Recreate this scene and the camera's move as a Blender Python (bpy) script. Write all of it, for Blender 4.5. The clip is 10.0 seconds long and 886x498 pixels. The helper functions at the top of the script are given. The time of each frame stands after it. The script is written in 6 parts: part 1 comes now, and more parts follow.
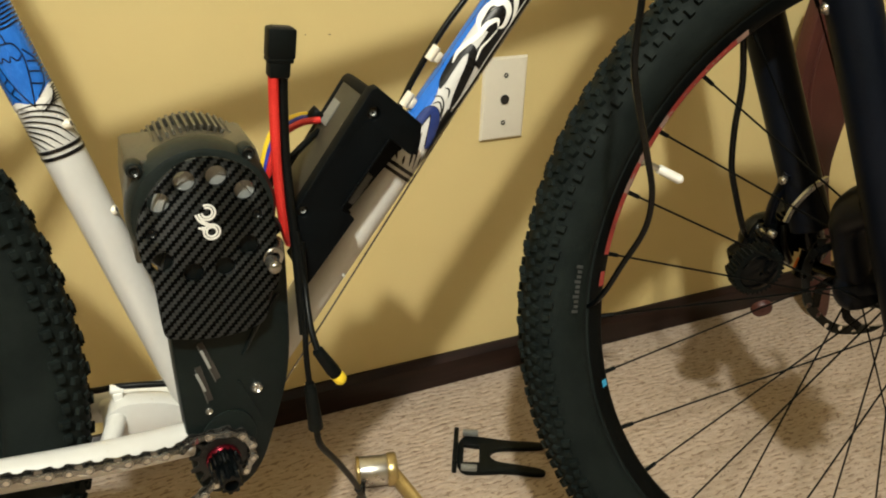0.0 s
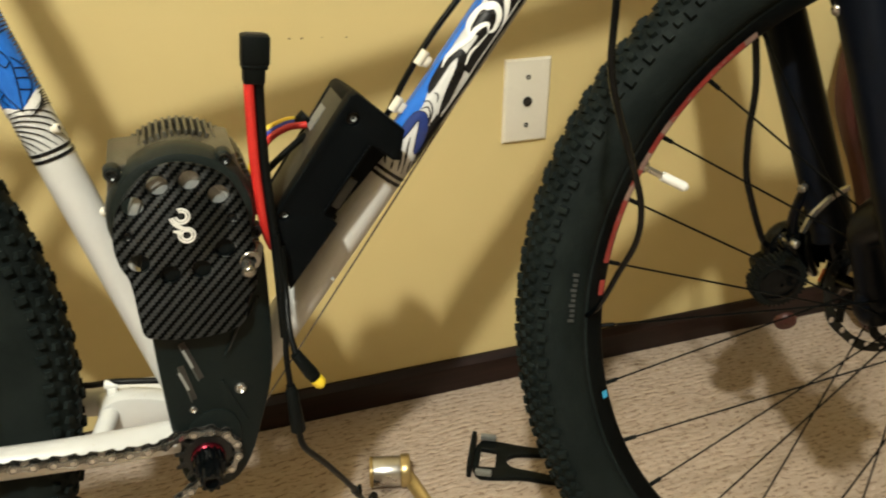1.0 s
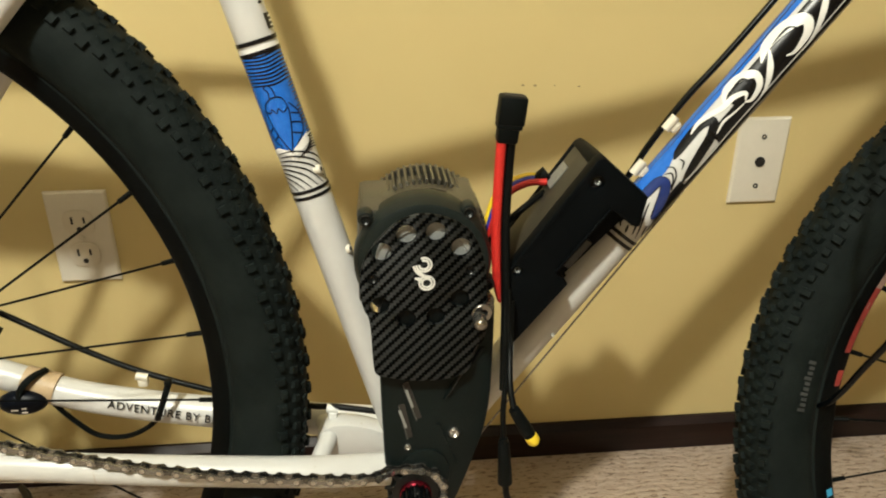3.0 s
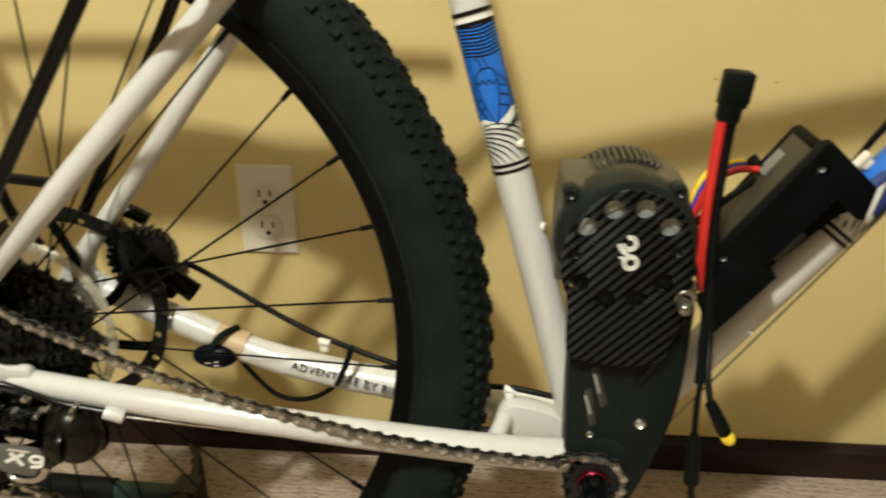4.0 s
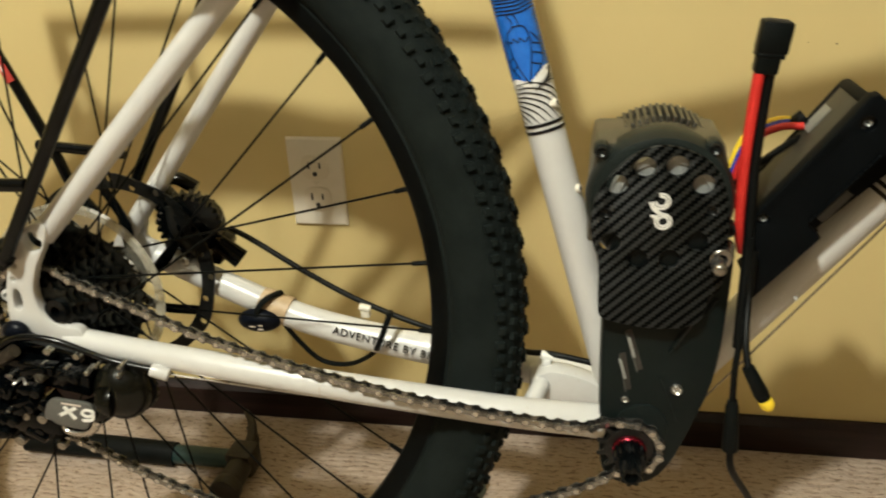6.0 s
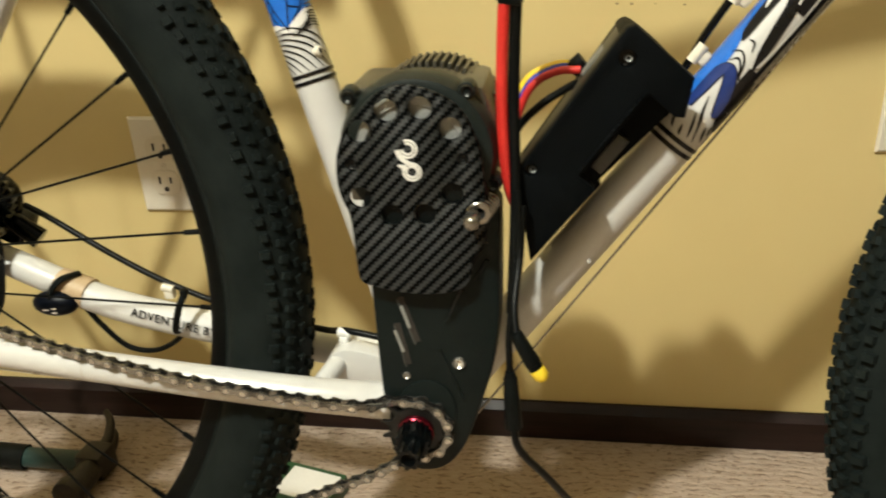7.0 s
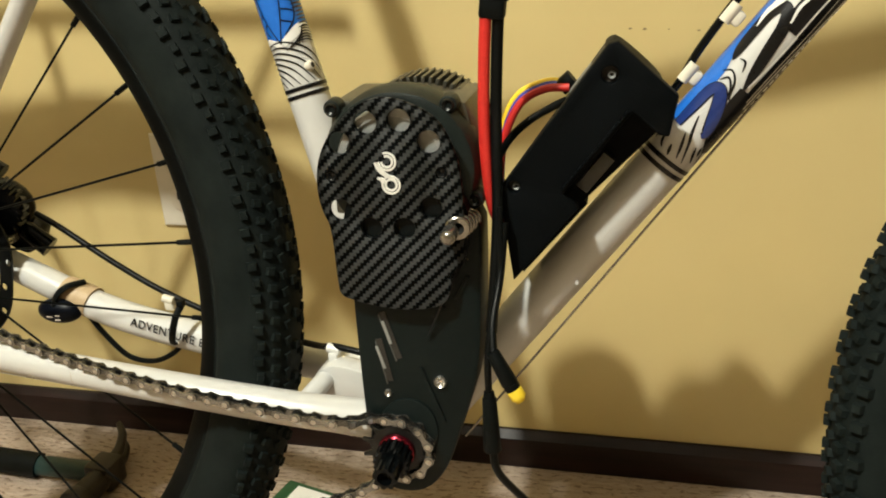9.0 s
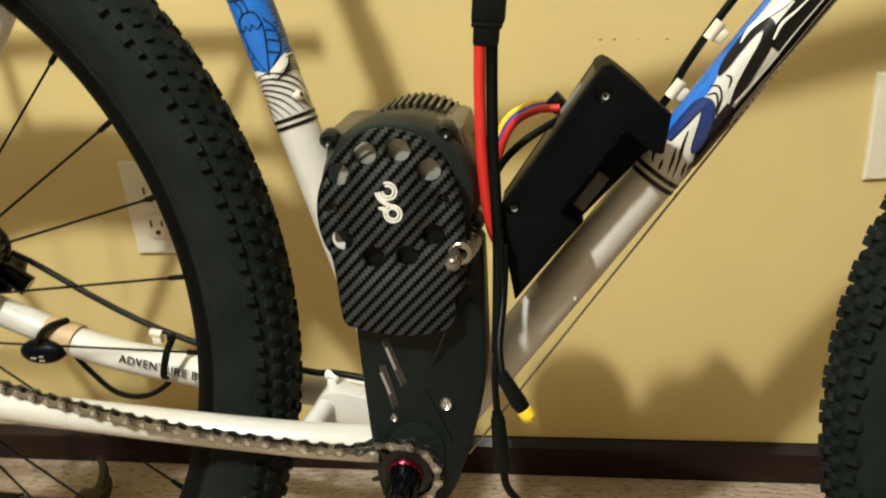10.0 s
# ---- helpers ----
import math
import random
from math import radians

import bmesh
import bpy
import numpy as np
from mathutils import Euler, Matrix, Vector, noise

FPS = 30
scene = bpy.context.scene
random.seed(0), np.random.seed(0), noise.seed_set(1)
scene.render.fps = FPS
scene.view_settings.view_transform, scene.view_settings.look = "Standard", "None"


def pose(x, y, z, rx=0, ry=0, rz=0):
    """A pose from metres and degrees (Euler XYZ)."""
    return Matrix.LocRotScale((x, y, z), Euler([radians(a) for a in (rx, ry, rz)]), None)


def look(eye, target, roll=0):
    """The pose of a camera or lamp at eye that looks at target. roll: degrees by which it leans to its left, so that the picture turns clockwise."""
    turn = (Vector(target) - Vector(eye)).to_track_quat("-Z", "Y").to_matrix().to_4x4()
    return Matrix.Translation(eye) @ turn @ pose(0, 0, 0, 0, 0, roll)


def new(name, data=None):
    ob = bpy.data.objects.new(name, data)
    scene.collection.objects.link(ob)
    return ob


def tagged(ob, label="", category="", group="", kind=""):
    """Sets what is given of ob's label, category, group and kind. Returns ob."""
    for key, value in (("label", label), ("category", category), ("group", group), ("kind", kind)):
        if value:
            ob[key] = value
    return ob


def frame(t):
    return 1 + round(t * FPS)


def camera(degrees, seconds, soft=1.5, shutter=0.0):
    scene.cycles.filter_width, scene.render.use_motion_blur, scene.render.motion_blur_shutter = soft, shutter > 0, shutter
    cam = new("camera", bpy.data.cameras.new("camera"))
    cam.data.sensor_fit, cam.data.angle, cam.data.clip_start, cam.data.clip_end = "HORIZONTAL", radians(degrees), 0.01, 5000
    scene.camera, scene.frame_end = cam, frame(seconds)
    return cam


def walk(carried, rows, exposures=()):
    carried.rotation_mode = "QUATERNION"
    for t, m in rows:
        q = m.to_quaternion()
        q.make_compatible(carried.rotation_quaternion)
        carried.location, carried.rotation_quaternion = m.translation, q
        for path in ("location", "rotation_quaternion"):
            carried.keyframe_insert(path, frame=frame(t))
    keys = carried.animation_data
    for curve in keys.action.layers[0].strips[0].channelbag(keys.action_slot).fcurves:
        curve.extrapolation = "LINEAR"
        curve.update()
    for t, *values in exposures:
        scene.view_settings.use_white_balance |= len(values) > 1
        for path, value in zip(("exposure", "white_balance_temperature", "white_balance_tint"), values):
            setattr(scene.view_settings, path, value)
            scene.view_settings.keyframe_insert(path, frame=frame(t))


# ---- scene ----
cam = camera(57.96, 10.0, soft=1.9, shutter=0.5)
PATH = [
    (0, (0.0187, 0.274, 0.6991), (0.7427, 1.7985, -0.1738), 2.03),
    (0.5, (0.0406, 0.2547, 0.7049), (0.6929, 1.8138, -0.1634), 1.16),
    (1, (0.0834, 0.2557, 0.7047), (0.6445, 1.8418, -0.1782), 0.4),
    (1.5, (0.0855, 0.2663, 0.715), (0.4654, 1.9148, -0.15), 0.48),
    (2, (0.0553, 0.2723, 0.7347), (0.2754, 1.9598, -0.1102), 0.05),
    (3.3, (0.0409, 0.2767, 0.7194), (0.1551, 1.9827, -0.1092), 0.38),
    (3.5, (0.0284, 0.2725, 0.7103), (0.0659, 1.9909, -0.0994), 0.25),
    (4, (-0.0037, 0.2725, 0.6999), (-0.1414, 1.9873, -0.1067), -0.19),
    (4.5, (-0.0158, 0.2617, 0.6925), (-0.2886, 1.9506, -0.134), -0.92),
    (5, (-0.0148, 0.2651, 0.6882), (-0.3164, 1.9498, -0.1369), -0.73),
    (5.2, (-0.0133, 0.2658, 0.6876), (-0.3252, 1.9458, -0.1433), -0.9),
    (6.3, (0.0663, 0.2721, 0.6729), (-0.2359, 1.9554, -0.1547), -3.21),
    (6.5, (0.1026, 0.2828, 0.6595), (-0.1999, 1.971, -0.1581), -3.46),
    (7, (0.1703, 0.3212, 0.6222), (-0.1194, 2.0203, -0.1774), -3.12),
    (7.5, (0.1996, 0.3326, 0.612), (-0.1661, 2.0274, -0.1651), -3.23),
    (8, (0.2091, 0.3334, 0.6083), (-0.1886, 2.0351, -0.1375), -3.31),
    (8.5, (0.2062, 0.3272, 0.6109), (-0.1822, 2.0395, -0.1154), -2.78),
    (9, (0.2093, 0.3291, 0.6088), (-0.1924, 2.0391, -0.1155), -2.78),
    (9.5, (0.2022, 0.3292, 0.6088), (-0.1796, 2.0431, -0.1172), -2.68),
    (10, (0.1815, 0.3262, 0.6252), (-0.1132, 2.0562, -0.103), -4.41),
]
# the film camera's own exposure drifts a little
STOPS = [(0, 0.09), (1.5, 0.09), (2, 0.05), (3.5, 0.0), (4, -0.05), (4.5, -0.09), (5, -0.10), (6.5, 0.04), (7, 0.15), (7.5, 0.10), (8, -0.02), (8.5, -0.01), (9, 0.10), (9.5, 0.18), (10, 0.17)]
walk(cam, [(t, look(eye, target, roll)) for t, eye, target, roll in PATH], STOPS)

# ---- light ----
world = bpy.data.worlds.new("room_world")
scene.world = world
world.use_nodes = True
world.node_tree.nodes["Background"].inputs[0].default_value = (1.0, 0.85, 0.65, 1)
world.node_tree.nodes["Background"].inputs[1].default_value = 0.02
# one bare bulb at the ceiling
bulb = bpy.data.lights.new("ceiling_bulb", "POINT")
bulb.energy, bulb.color, bulb.shadow_soft_size = 245, (0.99, 1.0, 0.88), 0.055
new("ceiling_bulb", bulb).matrix_world = pose(-0.475, -0.56, 2.40)
scene.view_settings.exposure = 0.0

# ---- materials ----


class Nodes:
    """A small builder for node materials."""

    def __init__(self, name):
        self.mat = bpy.data.materials.new(name)
        self.mat.use_nodes = True
        self.tree = self.mat.node_tree
        self.bsdf = self.tree.nodes["Principled BSDF"]

    def add(self, kind, **inputs):
        n = self.tree.nodes.new(kind)
        for k, v in inputs.items():
            if k in n.inputs:
                if hasattr(v, "is_linked"):
                    self.tree.links.new(v, n.inputs[k])
                else:
                    n.inputs[k].default_value = v
        return n

    def link(self, a, b):
        self.tree.links.new(a, b)

    def coord(self, which="Object"):
        return self.tree.nodes.new("ShaderNodeTexCoord").outputs[which]

    def math(self, op, a, b=0.0):
        n = self.tree.nodes.new("ShaderNodeMath")
        n.operation = op
        for i, v in enumerate((a, b)):
            if hasattr(v, "is_linked"):
                self.link(v, n.inputs[i])
            else:
                n.inputs[i].default_value = v
        return n.outputs[0]

    def noise(self, scale, detail=4.0, rough=0.6, vec=None):
        n = self.add("ShaderNodeTexNoise", Scale=scale, Detail=detail, Roughness=rough)
        self.link(vec if vec is not None else self.coord(), n.inputs["Vector"])
        return n.outputs[0]

    def ramp(self, fac, stops):
        n = self.tree.nodes.new("ShaderNodeValToRGB")
        el = n.color_ramp.elements
        while len(el) < len(stops):
            el.new(0.5)
        for e, (p, c) in zip(el, stops):
            e.position, e.color = p, (*c, 1)
        self.link(fac, n.inputs[0])
        return n.outputs[0]

    def mix(self, fac, a, b):
        n = self.tree.nodes.new("ShaderNodeMix")
        n.data_type = "RGBA"
        for sock, v in ((n.inputs[0], fac), (n.inputs[6], a), (n.inputs[7], b)):
            if hasattr(v, "is_linked"):
                self.link(v, sock)
            elif isinstance(v, (int, float)):
                sock.default_value = v
            else:
                sock.default_value = (*v, 1)
        return n.outputs[2]

    def scaled(self, sx, sy, sz, rot=(0, 0, 0), which="Object"):
        n = self.tree.nodes.new("ShaderNodeMapping")
        n.inputs["Scale"].default_value = (sx, sy, sz)
        n.inputs["Rotation"].default_value = rot
        self.link(self.coord(which), n.inputs[0])
        return n.outputs[0]

    def bump(self, height, strength=0.3, distance=0.001):
        n = self.add("ShaderNodeBump", Strength=strength, Distance=distance)
        self.link(height, n.inputs["Height"])
        self.link(n.outputs[0], self.bsdf.inputs["Normal"])

    def out(self, color=None, rough=0.5, metal=0.0, coat=0.0, spec=0.5):
        b = self.bsdf.inputs
        for sock, v in (("Base Color", color), ("Roughness", rough), ("Metallic", metal), ("Coat Weight", coat), ("Specular IOR Level", spec)):
            if v is None:
                continue
            if hasattr(v, "is_linked"):
                self.link(v, b[sock])
            elif isinstance(v, (int, float)):
                b[sock].default_value = v
            else:
                b[sock].default_value = (*v, 1)
        return self.mat


def worn(name, a, b, rough=0.5, metal=0.0, scale=60.0, coat=0.0, bump=0.15, spread=0.15, spec=0.5):
    """A surface that wanders between two colours, with fine grain and uneven gloss."""
    n = Nodes(name)
    big = n.noise(scale * 0.25, 5, 0.65)
    fine = n.noise(scale * 6, 3, 0.6)
    both = n.math("ADD", n.math("MULTIPLY", big, 0.7), n.math("MULTIPLY", fine, 0.3))
    col = n.ramp(both, ((0.35, a), (0.68, b)))
    r = n.math("ADD", rough - spread / 2, n.math("MULTIPLY", big, spread))
    if bump:
        n.bump(fine, bump, 0.0004)
    return n.out(col, r, metal, coat, spec)


def make_wall():
    n = Nodes("wall_paint")
    big = n.noise(2.2, 4, 0.6)
    peel = n.noise(260, 3, 0.55)
    scuff = n.noise(18, 6, 0.7, n.scaled(1, 1, 3.5))
    base = n.ramp(big, ((0.3, (0.610, 0.480, 0.215)), (0.7, (0.660, 0.530, 0.245))))
    col = n.mix(n.math("MULTIPLY", n.math("GREATER_THAN", scuff, 0.71), 0.16), base, (0.42, 0.31, 0.14))
    n.bump(peel, 0.16, 0.0006)
    return n.out(col, 0.55)


def make_carpet():
    n = Nodes("loop_carpet")
    obj = n.coord()
    warp = n.noise(9, 3, 0.6)
    bent = n.add("ShaderNodeVectorMath")
    bent.operation = "ADD"
    n.link(n.scaled(1, 1, 1), bent.inputs[0])
    shift = n.add("ShaderNodeCombineXYZ")
    n.link(n.math("MULTIPLY", warp, 0.03), shift.inputs[1])
    n.link(n.math("MULTIPLY", n.noise(23, 2, 0.5), 0.012), shift.inputs[0])
    n.link(shift.outputs[0], bent.inputs[1])

    def stretched(sx, sy):
        mp = n.tree.nodes.new("ShaderNodeMapping")
        mp.inputs["Scale"].default_value = (sx, sy, 60)
        n.link(bent.outputs[0], mp.inputs[0])
        return mp.outputs[0]

    loops = n.add("ShaderNodeTexVoronoi", Scale=1.0, Randomness=0.95)
    n.link(stretched(80, 165), loops.inputs["Vector"])
    dash = n.noise(1, 4, 0.68, stretched(48, 190))
    speck = n.noise(1, 3, 0.62, stretched(85, 260))
    clump = n.noise(34, 3, 0.6)
    blot = n.noise(5, 4, 0.65)
    col = n.ramp(dash, ((0.26, (0.315, 0.243, 0.190)), (0.46, (0.395, 0.312, 0.250)), (0.74, (0.465, 0.380, 0.308))))
    sep = n.add("ShaderNodeSeparateXYZ")
    n.link(bent.outputs[0], sep.inputs[0])
    row = n.math("SINE", n.math("ADD", n.math("MULTIPLY", sep.outputs[1], 2 * math.pi / 0.0085), n.math("MULTIPLY", warp, 2.4)))
    groove = n.math("ADD", n.math("MULTIPLY", row, 0.13), n.math("MULTIPLY", speck, 1.0))
    groove = n.math("ADD", groove, n.math("MULTIPLY", clump, 0.25))
    gap = n.math("MULTIPLY", n.math("GREATER_THAN", n.math("ADD", groove, n.math("MULTIPLY", loops.outputs["Distance"], 0.2)), 0.90), 0.36)
    col = n.mix(gap, col, (0.16, 0.105, 0.07))
    col = n.mix(n.math("MULTIPLY", n.math("GREATER_THAN", n.math("ADD", speck, n.math("MULTIPLY", row, 0.025)), 0.578), 0.62), col, (0.13, 0.082, 0.054))
    col = n.mix(n.math("MULTIPLY", blot, 0.30), col, (0.34, 0.258, 0.190))
    h = n.math("SUBTRACT", n.math("SUBTRACT", n.math("MULTIPLY", dash, 1.5), n.math("MULTIPLY", loops.outputs["Distance"], 0.8)), n.math("MULTIPLY", row, 0.14))
    n.bump(h, 0.55, 0.003)
    return n.out(col, 0.95, spec=0.1)


def make_baseboard():
    n = Nodes("dark_wood")
    grain = n.noise(1, 6, 0.65, n.scaled(6, 60, 120))
    col = n.ramp(grain, ((0.3, (0.005, 0.0023, 0.0021)), (0.55, (0.014, 0.0058, 0.0048)), (0.8, (0.031, 0.0138, 0.010))))
    n.bump(grain, 0.2, 0.0006)
    return n.out(col, 0.42, spec=0.3)


def make_carbon():
    n = Nodes("carbon_twill")
    sep = n.add("ShaderNodeSeparateXYZ")
    wob = n.noise(40, 2, 0.5)
    n.link(n.coord(), sep.inputs[0])
    a = 0.00215
    i = n.math("FLOOR", n.math("DIVIDE", sep.outputs[0], a))
    j = n.math("FLOOR", n.math("DIVIDE", n.math("ADD", sep.outputs[2], 2.0), a))
    k = n.math("FLOORED_MODULO", n.math("SUBTRACT", j, i), 4.0)
    on = n.math("LESS_THAN", k, 2.0)
    fine = n.noise(1, 2, 0.5, n.scaled(900, 900, 3500))
    lightc = n.mix(fine, (0.0022, 0.0032, 0.0031), (0.0090, 0.0112, 0.0106))
    col = n.mix(on, (0.0007, 0.0009, 0.0009), lightc)
    n.bump(n.math("ADD", on, n.math("MULTIPLY", wob, 0.5)), 0.35, 0.0003)
    along = n.tree.nodes.new("ShaderNodeTangent")
    along.direction_type, along.axis = "RADIAL", "X"
    n.link(along.outputs[0], n.bsdf.inputs["Tangent"])
    n.bsdf.inputs["Anisotropic"].default_value = 0.85
    shine = n.math("ADD", 0.02, n.math("MULTIPLY", on, n.math("ADD", 0.10, n.math("MULTIPLY", fine, 0.45))))
    return n.out(col, 0.5, 0.0, 0.03, shine)


def make_rubber(name="tyre_rubber", k=1.0):
    n = Nodes(name)
    dust = n.noise(30, 6, 0.7)
    fine = n.noise(500, 3, 0.6)
    col = n.ramp(dust, ((0.35, (0.0034 * k, 0.0058 * k, 0.0056 * k)), (0.75, (0.0094 * k, 0.0132 * k, 0.0122 * k))))
    n.bump(fine, 0.25, 0.0004)
    return n.out(col, 0.72, spec=0.11)


def make_white_paint():
    n = Nodes("cream_white_paint")
    big = n.noise(9, 5, 0.65)
    chip = n.noise(75, 2, 0.4)
    streak = n.noise(1, 5, 0.7, n.scaled(120, 120, 14))
    col = n.ramp(big, ((0.3, (0.545, 0.535, 0.51)), (0.7, (0.635, 0.63, 0.61))))
    col = n.mix(n.math("MULTIPLY", n.math("GREATER_THAN", streak, 0.68), 0.35), col, (0.40, 0.30, 0.19))
    col = n.mix(n.math("GREATER_THAN", chip, 0.79), col, (0.08, 0.055, 0.035))
    n.bump(n.noise(300, 2, 0.5), 0.04, 0.0003)
    return n.out(col, n.math("ADD", 0.22, n.math("MULTIPLY", big, 0.2)), 0.0, 0.3)


WALL, CARPET, BASEWOOD, CARBON, RUBBER, WHITE = make_wall(), make_carpet(), make_baseboard(), make_carbon(), make_rubber(), make_white_paint()
TREAD = make_rubber("tread_rubber", 1.2)
CEIL = worn("ceiling_paint", (0.47, 0.44, 0.38), (0.53, 0.50, 0.44), 0.9, scale=10, bump=0)
PLATE = worn("ivory_plastic", (0.70, 0.65, 0.54), (0.76, 0.71, 0.60), 0.35, scale=20, bump=0.03)
SOCKET = worn("ivory_socket", (0.66, 0.60, 0.48), (0.72, 0.66, 0.54), 0.3, scale=20, bump=0)
SLOT = worn("dark_slot", (0.012, 0.01, 0.008), (0.03, 0.025, 0.02), 0.7, bump=0)
RIMBLACK = worn("black_rim", (0.0006, 0.0010, 0.0011), (0.0018, 0.0026, 0.0028), 0.45, scale=50, bump=0.05, spec=0.08)
BLACK = worn("black_plastic", (0.0012, 0.0022, 0.0023), (0.0040, 0.0056, 0.0056), 0.48, scale=90, bump=0.12, spec=0.12)
GLOSSBLACK = worn("gloss_black_metal", (0.0009, 0.0014, 0.0017), (0.0024, 0.0034, 0.0038), 0.22, scale=60, bump=0.05, coat=0.05, spec=0.22)
FORKBLUE = worn("fork_black_paint", (0.0010, 0.0020, 0.0046), (0.0026, 0.0042, 0.0086), 0.38, scale=40, bump=0.05, spec=0.12)
CASEGREY = worn("anodised_case", (0.0034, 0.0068, 0.0068), (0.0066, 0.0108, 0.0104), 0.46, 0.05, scale=60, bump=0.1, spec=0.15)
MOTORGREY = worn("motor_alloy", (0.075, 0.070, 0.056), (0.135, 0.125, 0.100), 0.34, 0.65, scale=80, bump=0.1)
FLANGE = worn("flange_alloy", (0.0064, 0.0094, 0.0088), (0.0120, 0.0160, 0.0148), 0.42, 0.0, scale=60, bump=0.08, spec=0.2)
STEEL = worn("bare_steel", (0.50, 0.48, 0.45), (0.66, 0.64, 0.60), 0.28, 0.95, scale=150, bump=0.1)
NICKEL = worn("dull_nickel", (0.20, 0.185, 0.16), (0.42, 0.40, 0.36), 0.25, 0.9, scale=150, bump=0.1)
CHAINSTEEL = worn("oily_chain_steel", (0.16, 0.155, 0.140), (0.38, 0.37, 0.345), 0.24, 0.85, scale=200, bump=0.12, spread=0.2)
CHAINDARK = worn("dark_chain_steel", (0.030, 0.028, 0.025), (0.20, 0.19, 0.17), 0.26, 0.8, scale=200, bump=0.12, spread=0.2)
DARKSTEEL = worn("blackened_steel", (0.0035, 0.0042, 0.0042), (0.024, 0.025, 0.024), 0.3, 0.55, scale=120, bump=0.15)
OILBLACK = worn("oily_black_metal", (0.0005, 0.0008, 0.0010), (0.0020, 0.0026, 0.0029), 0.12, 0.0, scale=70, bump=0.25, spread=0.08, spec=0.16)
OILSTEEL = worn("oily_sprocket_steel", (0.0018, 0.0022, 0.0020), (0.026, 0.027, 0.022), 0.18, 0.65, scale=170, bump=0.7, spread=0.2)
SILVERPLATE = worn("satin_silver", (0.25, 0.26, 0.25), (0.36, 0.37, 0.36), 0.38, 0.15, scale=40, bump=0.05)
BRASS = worn("aged_brass", (0.42, 0.31, 0.13), (0.60, 0.47, 0.24), 0.32, 0.8, scale=90, bump=0.1)
HAMMERHEAD = worn("bronze_brown_steel", (0.010, 0.008, 0.006), (0.046, 0.036, 0.025), 0.45, 0.4, scale=80, bump=0.2)
TEAL = worn("teal_enamel", (0.007, 0.026, 0.026), (0.014, 0.045, 0.043), 0.42, scale=50, bump=0.1)
BOXBLACK = worn("printed_black_box", (0.0007, 0.0014, 0.0020), (0.0020, 0.0030, 0.0037), 0.58, scale=140, bump=0.2, spec=0.07)
LIDBROWN = worn("dark_bronze_lid", (0.021, 0.0185, 0.013), (0.036, 0.0315, 0.0225), 0.5, 0.2, scale=60, bump=0.1)
OLIVE = worn("dark_olive_metal", (0.0016, 0.0018, 0.0014), (0.0080, 0.0078, 0.0052), 0.24, 0.1, scale=60, bump=0.15, spec=0.25)
GREYPLATE = worn("satin_grey_plate", (0.085, 0.086, 0.080), (0.125, 0.126, 0.118), 0.36, 0.2, scale=40, bump=0.05)
STICKER = worn("grey_sticker", (0.13, 0.13, 0.12), (0.19, 0.19, 0.175), 0.5, bump=0)
HEATGREY = worn("dull_grey_metal", (0.045, 0.048, 0.046), (0.075, 0.078, 0.074), 0.45, 0.2, bump=0.05)
SCUFF = worn("brown_scuff", (0.20, 0.14, 0.065), (0.34, 0.25, 0.12), 0.7, bump=0)
REDWIRE = worn("red_silicone", (0.50, 0.017, 0.014), (0.64, 0.030, 0.021), 0.45, scale=90, bump=0.08)
BLACKWIRE = worn("black_silicone", (0.0010, 0.0016, 0.0017), (0.0030, 0.0038, 0.0038), 0.45, scale=90, bump=0.08, spec=0.15)
YELLOW = worn("yellow_plastic", (0.80, 0.56, 0.02), (0.90, 0.66, 0.05), 0.4, bump=0)
BLUEWIRE = worn("blue_insulation", (0.02, 0.03, 0.30), (0.04, 0.06, 0.42), 0.4, bump=0)
BLUE = worn("bright_blue_paint", (0.010, 0.115, 0.50), (0.022, 0.165, 0.62), 0.25, scale=40, coat=0.4, bump=0.03)
NAVY = worn("navy_paint", (0.008, 0.022, 0.125), (0.014, 0.036, 0.18), 0.25, scale=40, coat=0.4, bump=0)
INK = worn("black_ink", (0.003, 0.003, 0.004), (0.006, 0.006, 0.007), 0.28, bump=0, coat=0.3, spec=0.3)
DECALWHITE = worn("white_ink", (0.78, 0.77, 0.73), (0.84, 0.83, 0.79), 0.3, bump=0, coat=0.3)
REDMARK = worn("red_decal", (0.44, 0.035, 0.026), (0.56, 0.055, 0.040), 0.5, scale=220, bump=0)
PALEDECAL = worn("pale_decal", (0.55, 0.47, 0.40), (0.66, 0.58, 0.50), 0.4, bump=0)
RIMRED = worn("worn_red_print", (0.20, 0.020, 0.017), (0.36, 0.046, 0.036), 0.5, scale=220, bump=0)
RIMPALE = worn("worn_pale_print", (0.22, 0.13, 0.11), (0.36, 0.25, 0.21), 0.5, scale=220, bump=0)
CYAN = worn("cyan_decal", (0.03, 0.28, 0.52), (0.05, 0.36, 0.60), 0.4, bump=0)
TYREGREY = worn("tyre_print", (0.010, 0.012, 0.0115), (0.032, 0.034, 0.033), 0.7, bump=0)
ANODRED = worn("anodised_red", (0.12, 0.006, 0.014), (0.24, 0.012, 0.028), 0.25, 0.8, bump=0)
ORANGE = worn("orange_plastic", (0.78, 0.16, 0.02), (0.85, 0.22, 0.03), 0.4, bump=0)
OXRED = worn("dull_red_leather", (0.034, 0.0066, 0.0050), (0.060, 0.0120, 0.0086), 0.5, scale=60, bump=0.3)
TAPE = worn("brown_tape", (0.42, 0.30, 0.17), (0.54, 0.40, 0.25), 0.5, bump=0.1)
